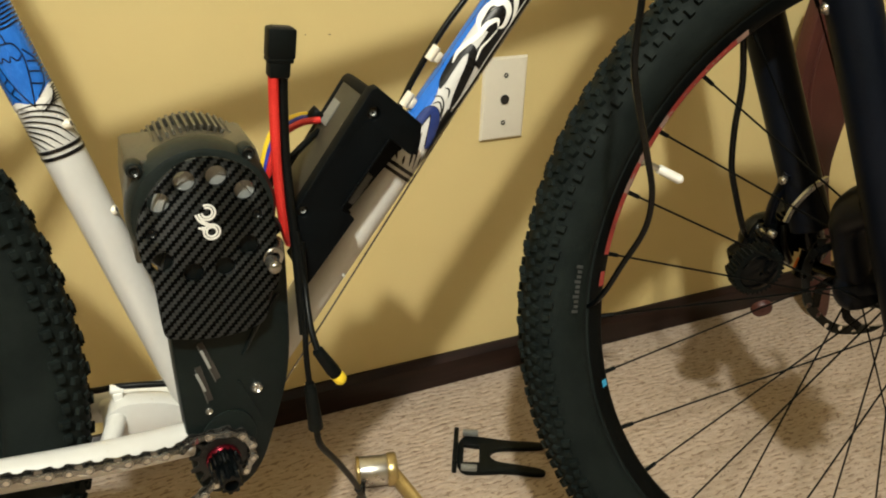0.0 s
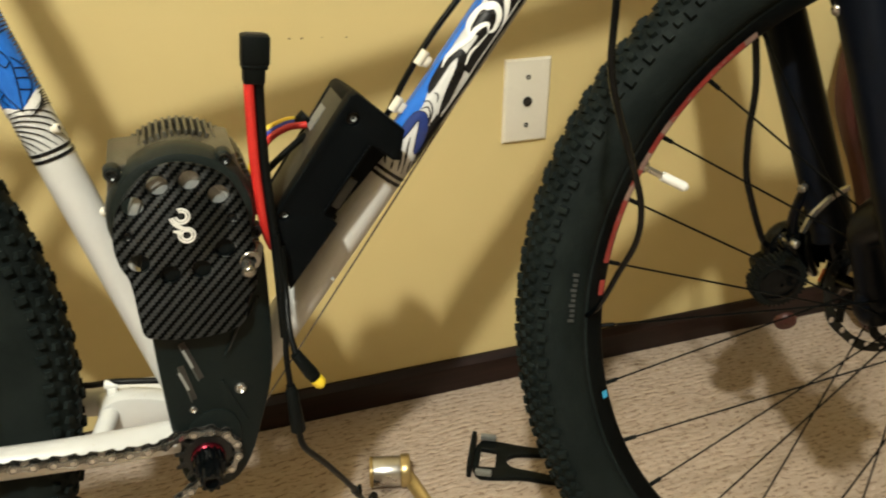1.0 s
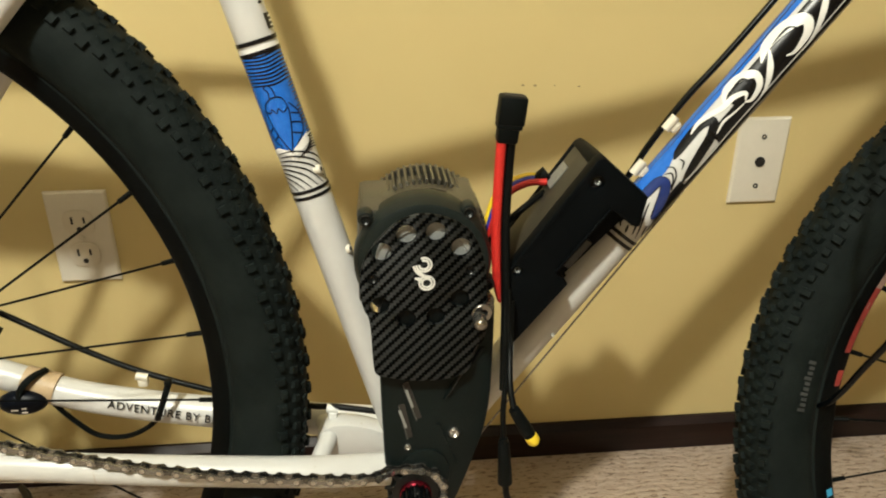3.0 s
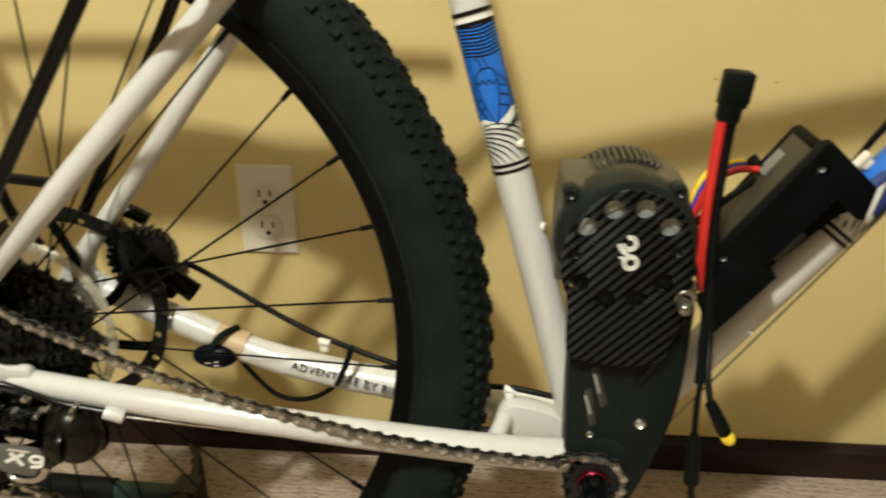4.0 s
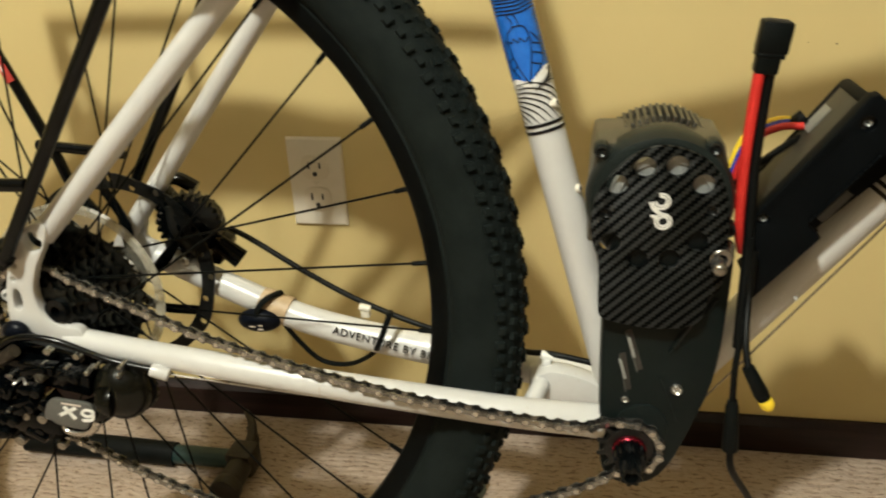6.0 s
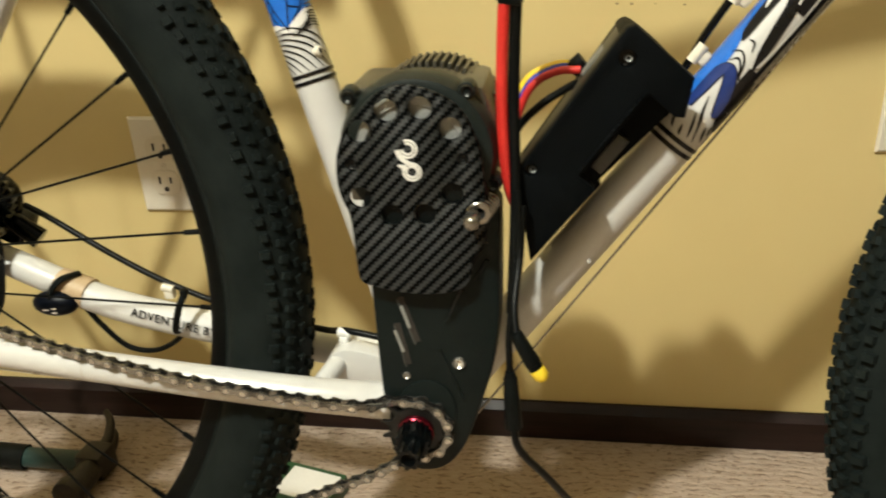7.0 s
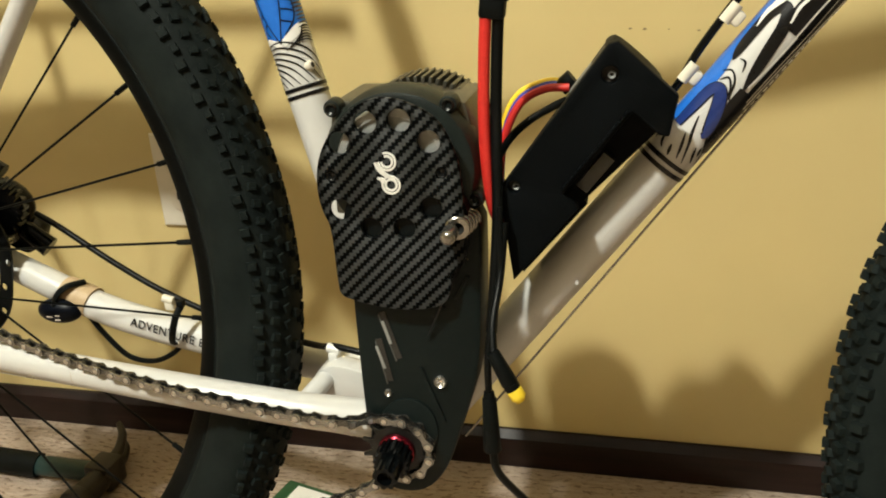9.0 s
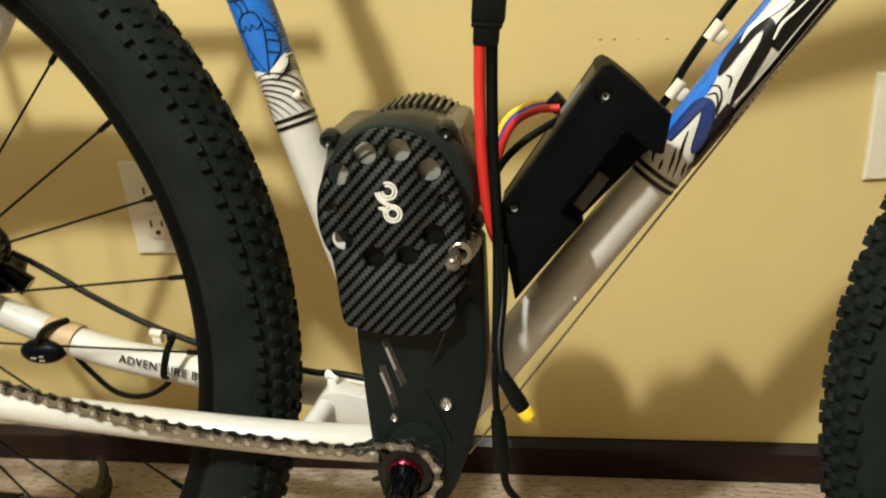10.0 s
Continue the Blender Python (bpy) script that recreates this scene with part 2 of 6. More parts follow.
GREEN = worn("green_card", (0.012, 0.06, 0.022), (0.022, 0.09, 0.034), 0.5, bump=0)
CARDWHITE = worn("white_card", (0.72, 0.71, 0.68), (0.8, 0.79, 0.76), 0.5, bump=0)


def make_clear(name, alpha):
    n = Nodes(name)
    haze = n.noise(60, 4, 0.6)
    col = n.ramp(haze, ((0.3, (0.34, 0.31, 0.24)), (0.7, (0.50, 0.47, 0.38))))
    m = n.out(col, n.math("ADD", 0.2, n.math("MULTIPLY", haze, 0.25)))
    n.link(n.math("MULTIPLY", n.math("ADD", haze, 0.5), alpha), n.bsdf.inputs["Alpha"])
    return m


CLEAR, CLEARLIP = make_clear("smoky_clear_plastic", 0.13), make_clear("clear_plastic_lip", 0.5)

# ---- building helpers ----
PLACED = {}


def place(ob, m, parent=None):
    PLACED[ob] = m
    if parent is not None:
        ob.parent = parent
        ob.matrix_parent_inverse = PLACED[parent].inverted()
    ob.matrix_basis = m
    return ob


def finish(name, bm, material, m=None, sharp=40):
    bmesh.ops.recalc_face_normals(bm, faces=bm.faces[:])
    me = bpy.data.meshes.new(name)
    bm.to_mesh(me)
    bm.free()
    me.materials.append(material)
    if sharp:
        me.shade_smooth()
        me.set_sharp_from_angle(angle=radians(sharp))
    return me


def part(name, bm, material, parent, label="", m=None, sharp=40):
    """One mesh object under a thing or a part."""
    ob = new(name, finish(name, bm, material, m, sharp))
    place(ob, m or Matrix(), parent)
    return tagged(ob, label)


def thing(name, where, label, category, group="", kind=""):
    return tagged(place(new(name), pose(*where)), label, category, group, kind)


def solid(name, bm, material, label, category, m=None, sharp=40, kind="", group=""):
    ob = new(name, finish(name, bm, material, m, sharp))
    place(ob, m or Matrix())
    return tagged(ob, label, category, group, kind)


def put(bm, src):
    """Adds the mesh src to bm and frees src."""
    me = bpy.data.meshes.new("tmp")
    src.to_mesh(me)
    src.free()
    bm.from_mesh(me)
    bpy.data.meshes.remove(me)
    return bm


def box(size, at=(0, 0, 0), bevel=0.0, m=None, seg=2):
    bm = bmesh.new()
    bmesh.ops.create_cube(bm, size=1.0)
    bmesh.ops.scale(bm, vec=size, verts=bm.verts)
    if bevel:
        bmesh.ops.bevel(bm, geom=bm.edges[:], offset=bevel, segments=seg, profile=0.5, affect="EDGES")
    bmesh.ops.transform(bm, matrix=Matrix.Translation(at) @ (m or Matrix()), verts=bm.verts)
    return bm


def aim(p0, p1):
    """The pose at p0 whose z axis points to p1."""
    d = Vector(p1) - Vector(p0)
    return Matrix.Translation(p0) @ d.to_track_quat("Z", "Y").to_matrix().to_4x4()


def cone(p0, p1, r0, r1=None, seg=24, bevel=0.0):
    r1 = r0 if r1 is None else r1
    bm = bmesh.new()
    length = (Vector(p1) - Vector(p0)).length
    bmesh.ops.create_cone(bm, cap_ends=True, segments=seg, radius1=r0, radius2=r1, depth=length)
    bmesh.ops.translate(bm, vec=(0, 0, length / 2), verts=bm.verts)
    if bevel:
        rims = [e for e in bm.edges if len(e.link_faces) == 2 and any(len(f.verts) > 4 for f in e.link_faces)]
        bmesh.ops.bevel(bm, geom=rims, offset=bevel, segments=2, profile=0.5, affect="EDGES")
    bmesh.ops.transform(bm, matrix=aim(p0, p1), verts=bm.verts)
    return bm


def ball(at, r, scale=(1, 1, 1)):
    bm = bmesh.new()
    bmesh.ops.create_uvsphere(bm, u_segments=18, v_segments=10, radius=r)
    bmesh.ops.transform(bm, matrix=Matrix.Translation(at) @ Matrix.Diagonal((*scale, 1)), verts=bm.verts)
    return bm


def smooth_line(points, n=8):
    """A curve through the points (Catmull-Rom)."""
    p = [Vector(q) for q in points]
    p = [2 * p[0] - p[1]] + p + [2 * p[-1] - p[-2]]
    out = []
    for i in range(1, len(p) - 2):
        a, b, c, d = p[i - 1:i + 3]
        for k in range(n):
            t = k / n
            out.append(0.5 * (2 * b + (c - a) * t + (2 * a - 5 * b + 4 * c - d) * t * t + (3 * b - a - 3 * c + d) * t ** 3))
    return out + [p[-2]]


def sweep(points, r, seg=10, n=8, flat=1.0, r_end=None):
    """A round bar along a smooth curve; flat squashes its section, r_end tapers it."""
    line = smooth_line(points, n) if n > 1 else [Vector(q) for q in points]
    bm = bmesh.new()
    rings = []
    up = None
    for i, q in enumerate(line):
        d = (line[min(i + 1, len(line) - 1)] - line[max(i - 1, 0)]).normalized()
        if up is None:
            up = d.orthogonal().normalized()
        up = (up - d * up.dot(d)).normalized()
        side = d.cross(up)
        rad = r if r_end is None else r + (r_end - r) * i / (len(line) - 1)
        rings.append([bm.verts.new(q + rad * (math.cos(a) * up + flat * math.sin(a) * side)) for a in (2 * math.pi * k / seg for k in range(seg))])
    for a, b in zip(rings, rings[1:]):
        for k in range(seg):
            bm.faces.new((a[k], a[(k + 1) % seg], b[(k + 1) % seg], b[k]))
    bm.faces.new(rings[0][::-1])
    bm.faces.new(rings[-1])
    return bm


def revolve(profile, n=96, closed=True):
    """Turns a section of (radius, y) about the y axis."""
    bm = bmesh.new()
    rings = []
    for k in range(n):
        a = 2 * math.pi * k / n
        rings.append([bm.verts.new((r * math.cos(a), y, r * math.sin(a))) for r, y in profile])
    m = len(profile)
    for k in range(n):
        a, b = rings[k], rings[(k + 1) % n]
        for i in range(m if closed else m - 1):
            j = (i + 1) % m
            bm.faces.new((a[i], a[j], b[j], b[i]))
    return bm


def circle2(cx, cz, r, n=20):
    return [(cx + r * math.cos(2 * math.pi * k / n), cz + r * math.sin(2 * math.pi * k / n)) for k in range(n)]


def round2(points, n=6):
    """A closed outline through the points with softened corners (Chaikin, n passes of 2)."""
    p = [Vector(q) for q in points]
    for _ in range(n):
        q = []
        for a, b in zip(p, p[1:] + p[:1]):
            q += [a * 0.75 + b * 0.25, a * 0.25 + b * 0.75]
        p = q
    return [tuple(v) for v in p]


def plate(outline, y0, y1, holes=(), bevel=0.0):
    """A flat plate in the x-z plane, from y0 (front) to y1, with holes through it."""
    bm = bmesh.new()
    edges = []
    for loop in (outline, *holes):
        vs = [bm.verts.new((x, y0, z)) for x, z in loop]
        edges += [bm.edges.new((a, b)) for a, b in zip(vs, vs[1:] + vs[:1])]
    bmesh.ops.triangle_fill(bm, use_beauty=True, use_dissolve=False, edges=edges)
    got = bmesh.ops.extrude_face_region(bm, geom=bm.faces[:])
    bmesh.ops.translate(bm, vec=(0, y1 - y0, 0), verts=[v for v in got["geom"] if isinstance(v, bmesh.types.BMVert)])
    if bevel:
        bmesh.ops.recalc_face_normals(bm, faces=bm.faces[:])
        rim = [e for e in bm.edges if len(e.link_faces) == 2 and e.calc_face_angle(0) > radians(60)]
        bmesh.ops.bevel(bm, geom=rim, offset=bevel, segments=2, profile=0.5, affect="EDGES")
    return bm


def stroke2(points, width, y0, y1, n=8):
    """A raised line of a given width along a curve in the x-z plane."""
    line = smooth_line([(x, 0, z) for x, z in points], n)
    left, right = [], []
    for i, q in enumerate(line):
        d = (line[min(i + 1, len(line) - 1)] - line[max(i - 1, 0)]).normalized()
        side = Vector((-d.z, 0, d.x)) * width / 2
        left.append((q + side))
        right.append((q - side))
    bm = bmesh.new()
    rows = [[bm.verts.new((v.x, y, v.z)) for v in (a, b) for y in (y0, y1)] for a, b in zip(left, right)]
    for a, b in zip(rows, rows[1:]):
        for i, j in ((0, 2), (2, 3), (3, 1), (1, 0)):
            bm.faces.new((a[i], a[j], b[j], b[i]))
    bm.faces.new([rows[0][k] for k in (0, 1, 3, 2)])
    bm.faces.new([rows[-1][k] for k in (0, 2, 3, 1)])
    return bm


def sleeve(bm, tube_r, s_angle_points, width, lift=0.0005, n=6):
    """A painted line on a tube whose axis is local z: points of (s along it, degrees round it)."""
    line = smooth_line([(s, radians(a) * tube_r, 0) for s, a in s_angle_points], n)
    rows = []
    for i, q in enumerate(line):
        d = (line[min(i + 1, len(line) - 1)] - line[max(i - 1, 0)]).normalized()
        side = Vector((-d.y, d.x, 0)) * (width[0] + (width[1] - width[0]) * math.sin(math.pi * i / (len(line) - 1)) if isinstance(width, tuple) else width) / 2
        row = []
        for f in (-1, -0.33, 0.33, 1):
            p = q + side * f
            a = p.y / tube_r
            row.append(bm.verts.new(((tube_r + lift) * math.cos(a), (tube_r + lift) * math.sin(a), p.x)))
        rows.append(row)
    for a, b in zip(rows, rows[1:]):
        for k in range(3):
            bm.faces.new((a[k], a[k + 1], b[k + 1], b[k]))
    return bm


def blob(bm, tube_r, points, lift=0.0006, n=7):
    """A painted swash on a tube: points of (s along it, degrees round it, width)."""
    line = smooth_line([(s, radians(a) * tube_r, w) for s, a, w in points], n)
    rows = []
    for i, q in enumerate(line):
        d = line[min(i + 1, len(line) - 1)] - line[max(i - 1, 0)]
        side = Vector((-d.y, d.x, 0)).normalized() * max(q.z, 0.0002) / 2
        row = []
        for f in (-1, -0.6, -0.2, 0.2, 0.6, 1):
            p = q + side * f
            a = p.y / tube_r
            row.append(bm.verts.new(((tube_r + lift) * math.cos(a), (tube_r + lift) * math.sin(a), p.x)))
        rows.append(row)
    for a, b in zip(rows, rows[1:]):
        for k in range(5):
            bm.faces.new((a[k], a[k + 1], b[k + 1], b[k]))
    return bm


def axis_frame(p0, p1):
    """A pose at p0: z along the tube, x towards the room, so that 0 degrees round it faces the room."""
    z = (Vector(p1) - Vector(p0)).normalized()
    x = Vector((0, -1, 0))
    x = (x - z * x.dot(z)).normalized()
    y = z.cross(x)
    m = Matrix((x, y, z)).transposed().to_4x4()
    m.translation = p0
    return m


def tube_part(name, p0, p1, r0, r1, material, parent, label="", seg=32):
    m = axis_frame(p0, p1)
    length = (Vector(p1) - Vector(p0)).length
    bm = bmesh.new()
    bmesh.ops.create_cone(bm, cap_ends=True, segments=seg, radius1=r0, radius2=r1, depth=length)
    bmesh.ops.translate(bm, vec=(0, 0, length / 2), verts=bm.verts)
    return part(name, bm, material, parent, label, m), m


def patch(bm, r, s0, s1, a0, a1, lift=0.0003, n=14):
    """A painted panel on a tube: from s0 to s1 along it and a0 to a1 degrees round it."""
    rows = []
    for s in (s0, s1):
        rows.append([bm.verts.new(((r + lift) * math.cos(radians(a)), (r + lift) * math.sin(radians(a)), s)) for a in (a0 + (a1 - a0) * k / n for k in range(n + 1))])
    for k in range(n):
        bm.faces.new((rows[0][k], rows[0][k + 1], rows[1][k + 1], rows[1][k]))
    return bm


def arc_patch(bm, r0, r1, a0, a1, y, n=10, dy=0.0):
    """A ring sector in a wheel's plane, sloping by dy from its inner to its outer edge."""
    rows = [[bm.verts.new((r * math.cos(radians(a)), h, r * math.sin(radians(a)))) for a in (a0 + (a1 - a0) * k / n for k in range(n + 1))] for r, h in ((r0, y), (r1, y + dy))]
    for k in range(n):
        bm.faces.new((rows[0][k], rows[0][k + 1], rows[1][k + 1], rows[1][k]))
    return bm


def screw(at, r, parent, material=None, deep=0.002, label="steel screw"):
    """A socket screw that faces the room."""
    x, y, z = at
    bm = revolve([(r * 0.4, 0.0012), (r * 0.45, 0), (r * 0.8, -deep * 0.6), (r, 0), (r, deep)], 20, False)
    bmesh.ops.contextual_create(bm, geom=[e for e in bm.edges if e.is_boundary and all(abs(v.co.y - 0.0012) < 1e-6 for v in e.verts)])
    return part("screw", bm, material or STEEL, parent, label, Matrix.Translation((x, y, z)))


# ---- the room ----
WY = 1.122


def structure(name, size, at, material, label, category):
    return solid(name, box(size, at), material, label, category, kind="structure")


structure("floor", (9.0, 7.2, 0.1), (0.2, -2.4, -0.05), CARPET, "beige loop-pile carpet floor", "floor")
structure("wall_north", (9.0, 0.1, 2.6), (0.2, WY + 0.05, 1.2), WALL, "unseen yellow wall added to bounce light with faint scuffs", "wall")
# out of view: three walls and a ceiling, added to bounce the bulb's light
structure("bounce_wall_south", (9.0, 0.1, 2.6), (0.2, -5.9, 1.2), WALL, "unseen yellow wall added to bounce light", "wall")
structure("bounce_wall_west", (0.1, 6.9, 2.6), (-4.3, -2.4, 1.2), WALL, "unseen yellow wall added to bounce light", "wall")
structure("bounce_wall_east", (0.1, 6.9, 2.6), (4.7, -2.4, 1.2), WALL, "unseen yellow wall added to bounce light", "wall")
structure("ceiling", (9.0, 7.2, 0.1), (0.2, -2.4, 2.56), CEIL, "unseen white ceiling added to bounce light", "ceiling")


def baseboard():
    prof = [(WY, 0.0), (WY - 0.013, 0.0), (WY - 0.013, 0.028), (WY - 0.0115, 0.038), (WY - 0.007, 0.043), (WY - 0.004, 0.0464), (WY, 0.0464)]
    bm = bmesh.new()
    ends = [[bm.verts.new((x, y, z)) for y, z in prof] for x in (-4.25, 4.65)]
    for i in range(len(prof)):
        j = (i + 1) % len(prof)
        bm.faces.new((ends[0][i], ends[0][j], ends[1][j], ends[1][i]))
    bm.faces.new(ends[0])
    bm.faces.new(ends[1][::-1])
    solid("baseboard", bm, BASEWOOD, "dark reddish-brown stained wooden baseboard", "baseboard", kind="structure", sharp=30)


baseboard()


def moved(ob, dx, dy, dz=0.0):
    """Moves a thing with all its parts."""
    ob.matrix_basis = pose(dx, dy, dz) @ PLACED[ob]
    return ob


def wall_plate(name, cx, cz, w, h, label, category):
    ob = thing(name, (cx, WY, cz), label, category)
    bm = bmesh.new()
    steps = [(0, 0.0), (0.0, 0.0028), (0.0022, 0.0048), (0.006, 0.0056)]
    loops = []
    for inset, out in steps:
        a, b = w / 2 - inset, h / 2 - inset
        loops.append([bm.verts.new((cx + x, WY - out, cz + z)) for x, z in ((-a, -b), (a, -b), (a, b), (-a, b))])
    for p, q in zip(loops, loops[1:]):
        for k in range(4):
            bm.faces.new((p[k], p[(k + 1) % 4], q[(k + 1) % 4], q[k]))
    bm.faces.new(loops[-1])
    part("cover_plate", bm, PLATE, ob, sharp=20)
    return ob


def duplex_outlet(cx, cz):
    ob = wall_plate("wall_outlet", cx, cz, 0.0664, 0.1104, "ivory duplex power outlet on the yellow wall", "outlet")
    for dz in (0.0195, -0.0195):
        face = round2([(cx - 0.0165, cz + dz - 0.008), (cx - 0.010, cz + dz - 0.0145), (cx + 0.010, cz + dz - 0.0145), (cx + 0.0165, cz + dz - 0.008), (cx + 0.0165, cz + dz + 0.008), (cx + 0.010, cz + dz + 0.0145), (cx - 0.010, cz + dz + 0.0145), (cx - 0.0165, cz + dz + 0.008)], 2)
        sock = part("socket_face", plate(face, WY - 0.0082, WY - 0.005, bevel=0.0006), SOCKET, ob)
        rim = [(x + (x - cx) * 0.06, z + (z - cz - dz) * 0.06) for x, z in face]
        part("socket_gap", plate(rim, WY - 0.0060, WY - 0.0052), SOCKET, ob)
        for dx, hh in ((-0.0065, 0.0085), (0.0065, 0.007)):
            part("slot", box((0.0022, 0.001, hh), (cx + dx, WY - 0.0083, cz + dz + 0.003)), SLOT, sock)
        part("ground_hole", plate(circle2(cx, cz + dz - 0.0075, 0.0029, 14), WY - 0.0088, WY - 0.0080), SLOT, sock)
    screw((cx, WY - 0.0062, cz), 0.0032, ob, PLATE, 0.0012, "painted screw")


def coax_outlet(cx, cz):
    ob = wall_plate("coax_outlet", cx, cz, 0.0600, 0.1042, "ivory cable-television wall plate with one round jack", "outlet")
    part("jack", plate(circle2(cx, cz, 0.0042, 18), WY - 0.0072, WY - 0.005), SLOT, ob, "dark round jack hole")
    part("jack_ring", revolve([(0.0042, -0.0075), (0.0058, -0.0072), (0.006, -0.005), (0.0042, -0.005)], 18), DARKSTEEL, ob, m=Matrix.Translation((cx, WY, cz)))
    for dz in (0.030, -0.030):
        screw((cx, WY - 0.0062, cz + dz), 0.003, ob, DARKSTEEL, 0.0012, "dull screw")


duplex_outlet(-0.2772, 0.3452)
coax_outlet(0.4957, 0.4112)

# ---- the bicycle ----
bicycle = thing("bicycle", (0.1, 0.82, 0.0), "white steel mountain bicycle with electric mid-drive motor, leaning by the wall", "bicycle")
# how the whole bicycle leans in the room
SET = pose(0.0108, 0.0216, 0.0140, -0.764, -0.174, 0.417) @ Matrix.Scale(0.9646, 4)
bicycle.matrix_basis = SET @ PLACED[bicycle]


def mid(x, z, off=0.0):
    """A point of the bicycle's middle plane, or off metres behind it."""
    return Vector((x, 0.822 - 0.045 * x + 0.04 * (z - 0.4) + off, z))


# -- wheels --


def tyre_profile(half=0.0285, rim=0.311, top=0.3680):
    right = [(rim, half * 0.43), (rim + 0.0022, half * 0.43), (rim + 0.0034, half * 0.56), (rim + 0.008, half * 0.72), (rim + 0.017, half * 0.93), (rim + 0.030, half), (rim + 0.041, half * 0.95), (rim + 0.050, half * 0.74), (rim + 0.056, half * 0.42), (top, 0.0)]
    return right + [(r, -y) for r, y in right[-2::-1]]


def knobs(rng, rows, lug, half=0.0285, top=0.3668):
    """Blocks all round a tyre; lug makes them wider and taller."""
    bm = bmesh.new()

    def block(a, r, y, lc, w, h, tilt, twist=0.0):
        m = Matrix.Rotation(-a, 4, "Y") @ Matrix.Translation((r, y, 0)) @ Matrix.Rotation(tilt, 4, "Z") @ Matrix.Rotation(twist, 4, "X")
        vs = []
        for x, k in ((-0.002, 1.0), (h, 0.80)):
            vs.append([bm.verts.new(m @ Vector((x * (2 * lug - 1 if x > 0 else 1), sy * w * lug / 2 * k, sz * lc / 2 * k))) for sy, sz in ((-1, -1), (1, -1), (1, 1), (-1, 1))])
        for k in range(4):
            bm.faces.new((vs[0][k], vs[0][(k + 1) % 4], vs[1][(k + 1) % 4], vs[1][k]))
        bm.faces.new(vs[1])

    pitch = 2 * math.pi / rows
    for i in range(rows):
        a = pitch * i
        j = rng.uniform(-0.001, 0.001)
        for s in (-1, 1):
            odd = (i + (s > 0)) % 2
            k = a + pitch * (0.5 if s > 0 else 0.0)
            block(k + j, top - 0.0145 if odd else top - 0.0130, s * half * (0.955 if odd else 0.93), 0.0060, 0.0074 if odd else 0.0052, 0.0028, s * 1.12)
            block(k + pitch * 0.5, top - 0.0060, s * half * 0.70, 0.0060, 0.0060, 0.0030, s * 0.62, s * 0.25)
            block(k + pitch * 0.1, top - 0.0016, s * half * 0.40, 0.0062, 0.0058, 0.0030, s * 0.30, -s * 0.3)
            if odd:
                block(k + pitch * 0.6, top + 0.0006, s * half * 0.13, 0.0066, 0.0058, 0.0034, s * 0.08)
    return bm


SPOKE_Y, SPOKE_HUB, SPOKE_RIM = 0.029, 0.024, 0.2992


def spoke_mesh(side, sign):
    d = radians(62) * sign
    p = (SPOKE_HUB * math.cos(d), side * SPOKE_Y, SPOKE_HUB * math.sin(d))
    q = Vector((SPOKE_RIM, side * 0.002, 0))
    bm = cone(p, q, 0.00095, 0.00095, 6)
    put(bm, cone(q.lerp(Vector(p), 0.05), q, 0.0019, 0.0021, 8))
    return finish("spoke", bm, RIMBLACK)


SPOKES = [spoke_mesh(side, sign) for side in (-1, 1) for sign in (-1, 1)]


def wheel(name, m, turn, label, lug):
    half = [(0.2962, 0.0042), (0.2974, 0.0062), (0.3035, 0.0098), (0.3105, 0.0120), (0.3180, 0.0124), (0.3185, 0.0105), (0.3085, 0.0085)]
    rim = part(name, revolve([(r, -y) for r, y in half] + [(r, y) for r, y in half[::-1]], 120), RIMBLACK, bicycle, label, m)
    part("tyre", revolve(tyre_profile(), 144), RUBBER, rim, "black knobbly rubber tyre", m, 60)
    tread = part("tread", knobs(random.Random(len(name)), 196, lug), TREAD, rim, "blocky tread of small knobs", m, 30)
    tagged(tread, kind="stuff")
    for k in range(32):
        ob = new("spoke", SPOKES[2 * (k % 2) + (k // 2) % 2])
        place(ob, m @ Matrix.Rotation(-(2 * math.pi * k / 32 + turn), 4, "Y"), rim)
    part("hub", revolve([(0.004, -0.046), (0.0095, -0.046), (0.0105, -0.034), (0.024, -0.032), (0.027, -0.030), (0.027, -0.027), (0.016, -0.022), (0.0135, 0.0), (0.016, 0.022), (0.027, 0.027), (0.027, 0.030), (0.024, 0.032), (0.0105, 0.034), (0.0095, 0.046), (0.004, 0.046)], 36), GLOSSBLACK, rim, "black hub shell", m)
    return rim


REAR = SET.inverted() @ Matrix.Translation((-0.3825, 0.8109, 0.3625)) @ pose(0, 0, 0, -7.94, 0, -1.64) @ Matrix.Diagonal((1.0132, 1, 1.0132, 1))
# the handlebar is turned, so the front wheel stands askew
FRONT = SET.inverted() @ Matrix.Translation((0.6950, 0.6866, 0.3290)) @ pose(0, 0, 0, -12.6, 0, -16.8) @ Matrix.Diagonal((0.9933, 1, 0.9933, 1))
FORK = Matrix.Translation((0.6840, 0.6850, 0.3480)) @ pose(0, 0, 0, 0, 0, -14.5) @ pose(0, 0, 0, -16.5, 0, 0) @ Matrix.Rotation(radians(2.6), 4, "Y") @ Matrix.Diagonal((0.955, 1, 0.955, 1))
rear_wheel = wheel("rear_wheel", REAR, 0.5324, "black spoked rear wheel", 1.0)
front_wheel = wheel("front_wheel", FRONT, 0.0367, "black spoked front wheel with red rim decals", 1.2)


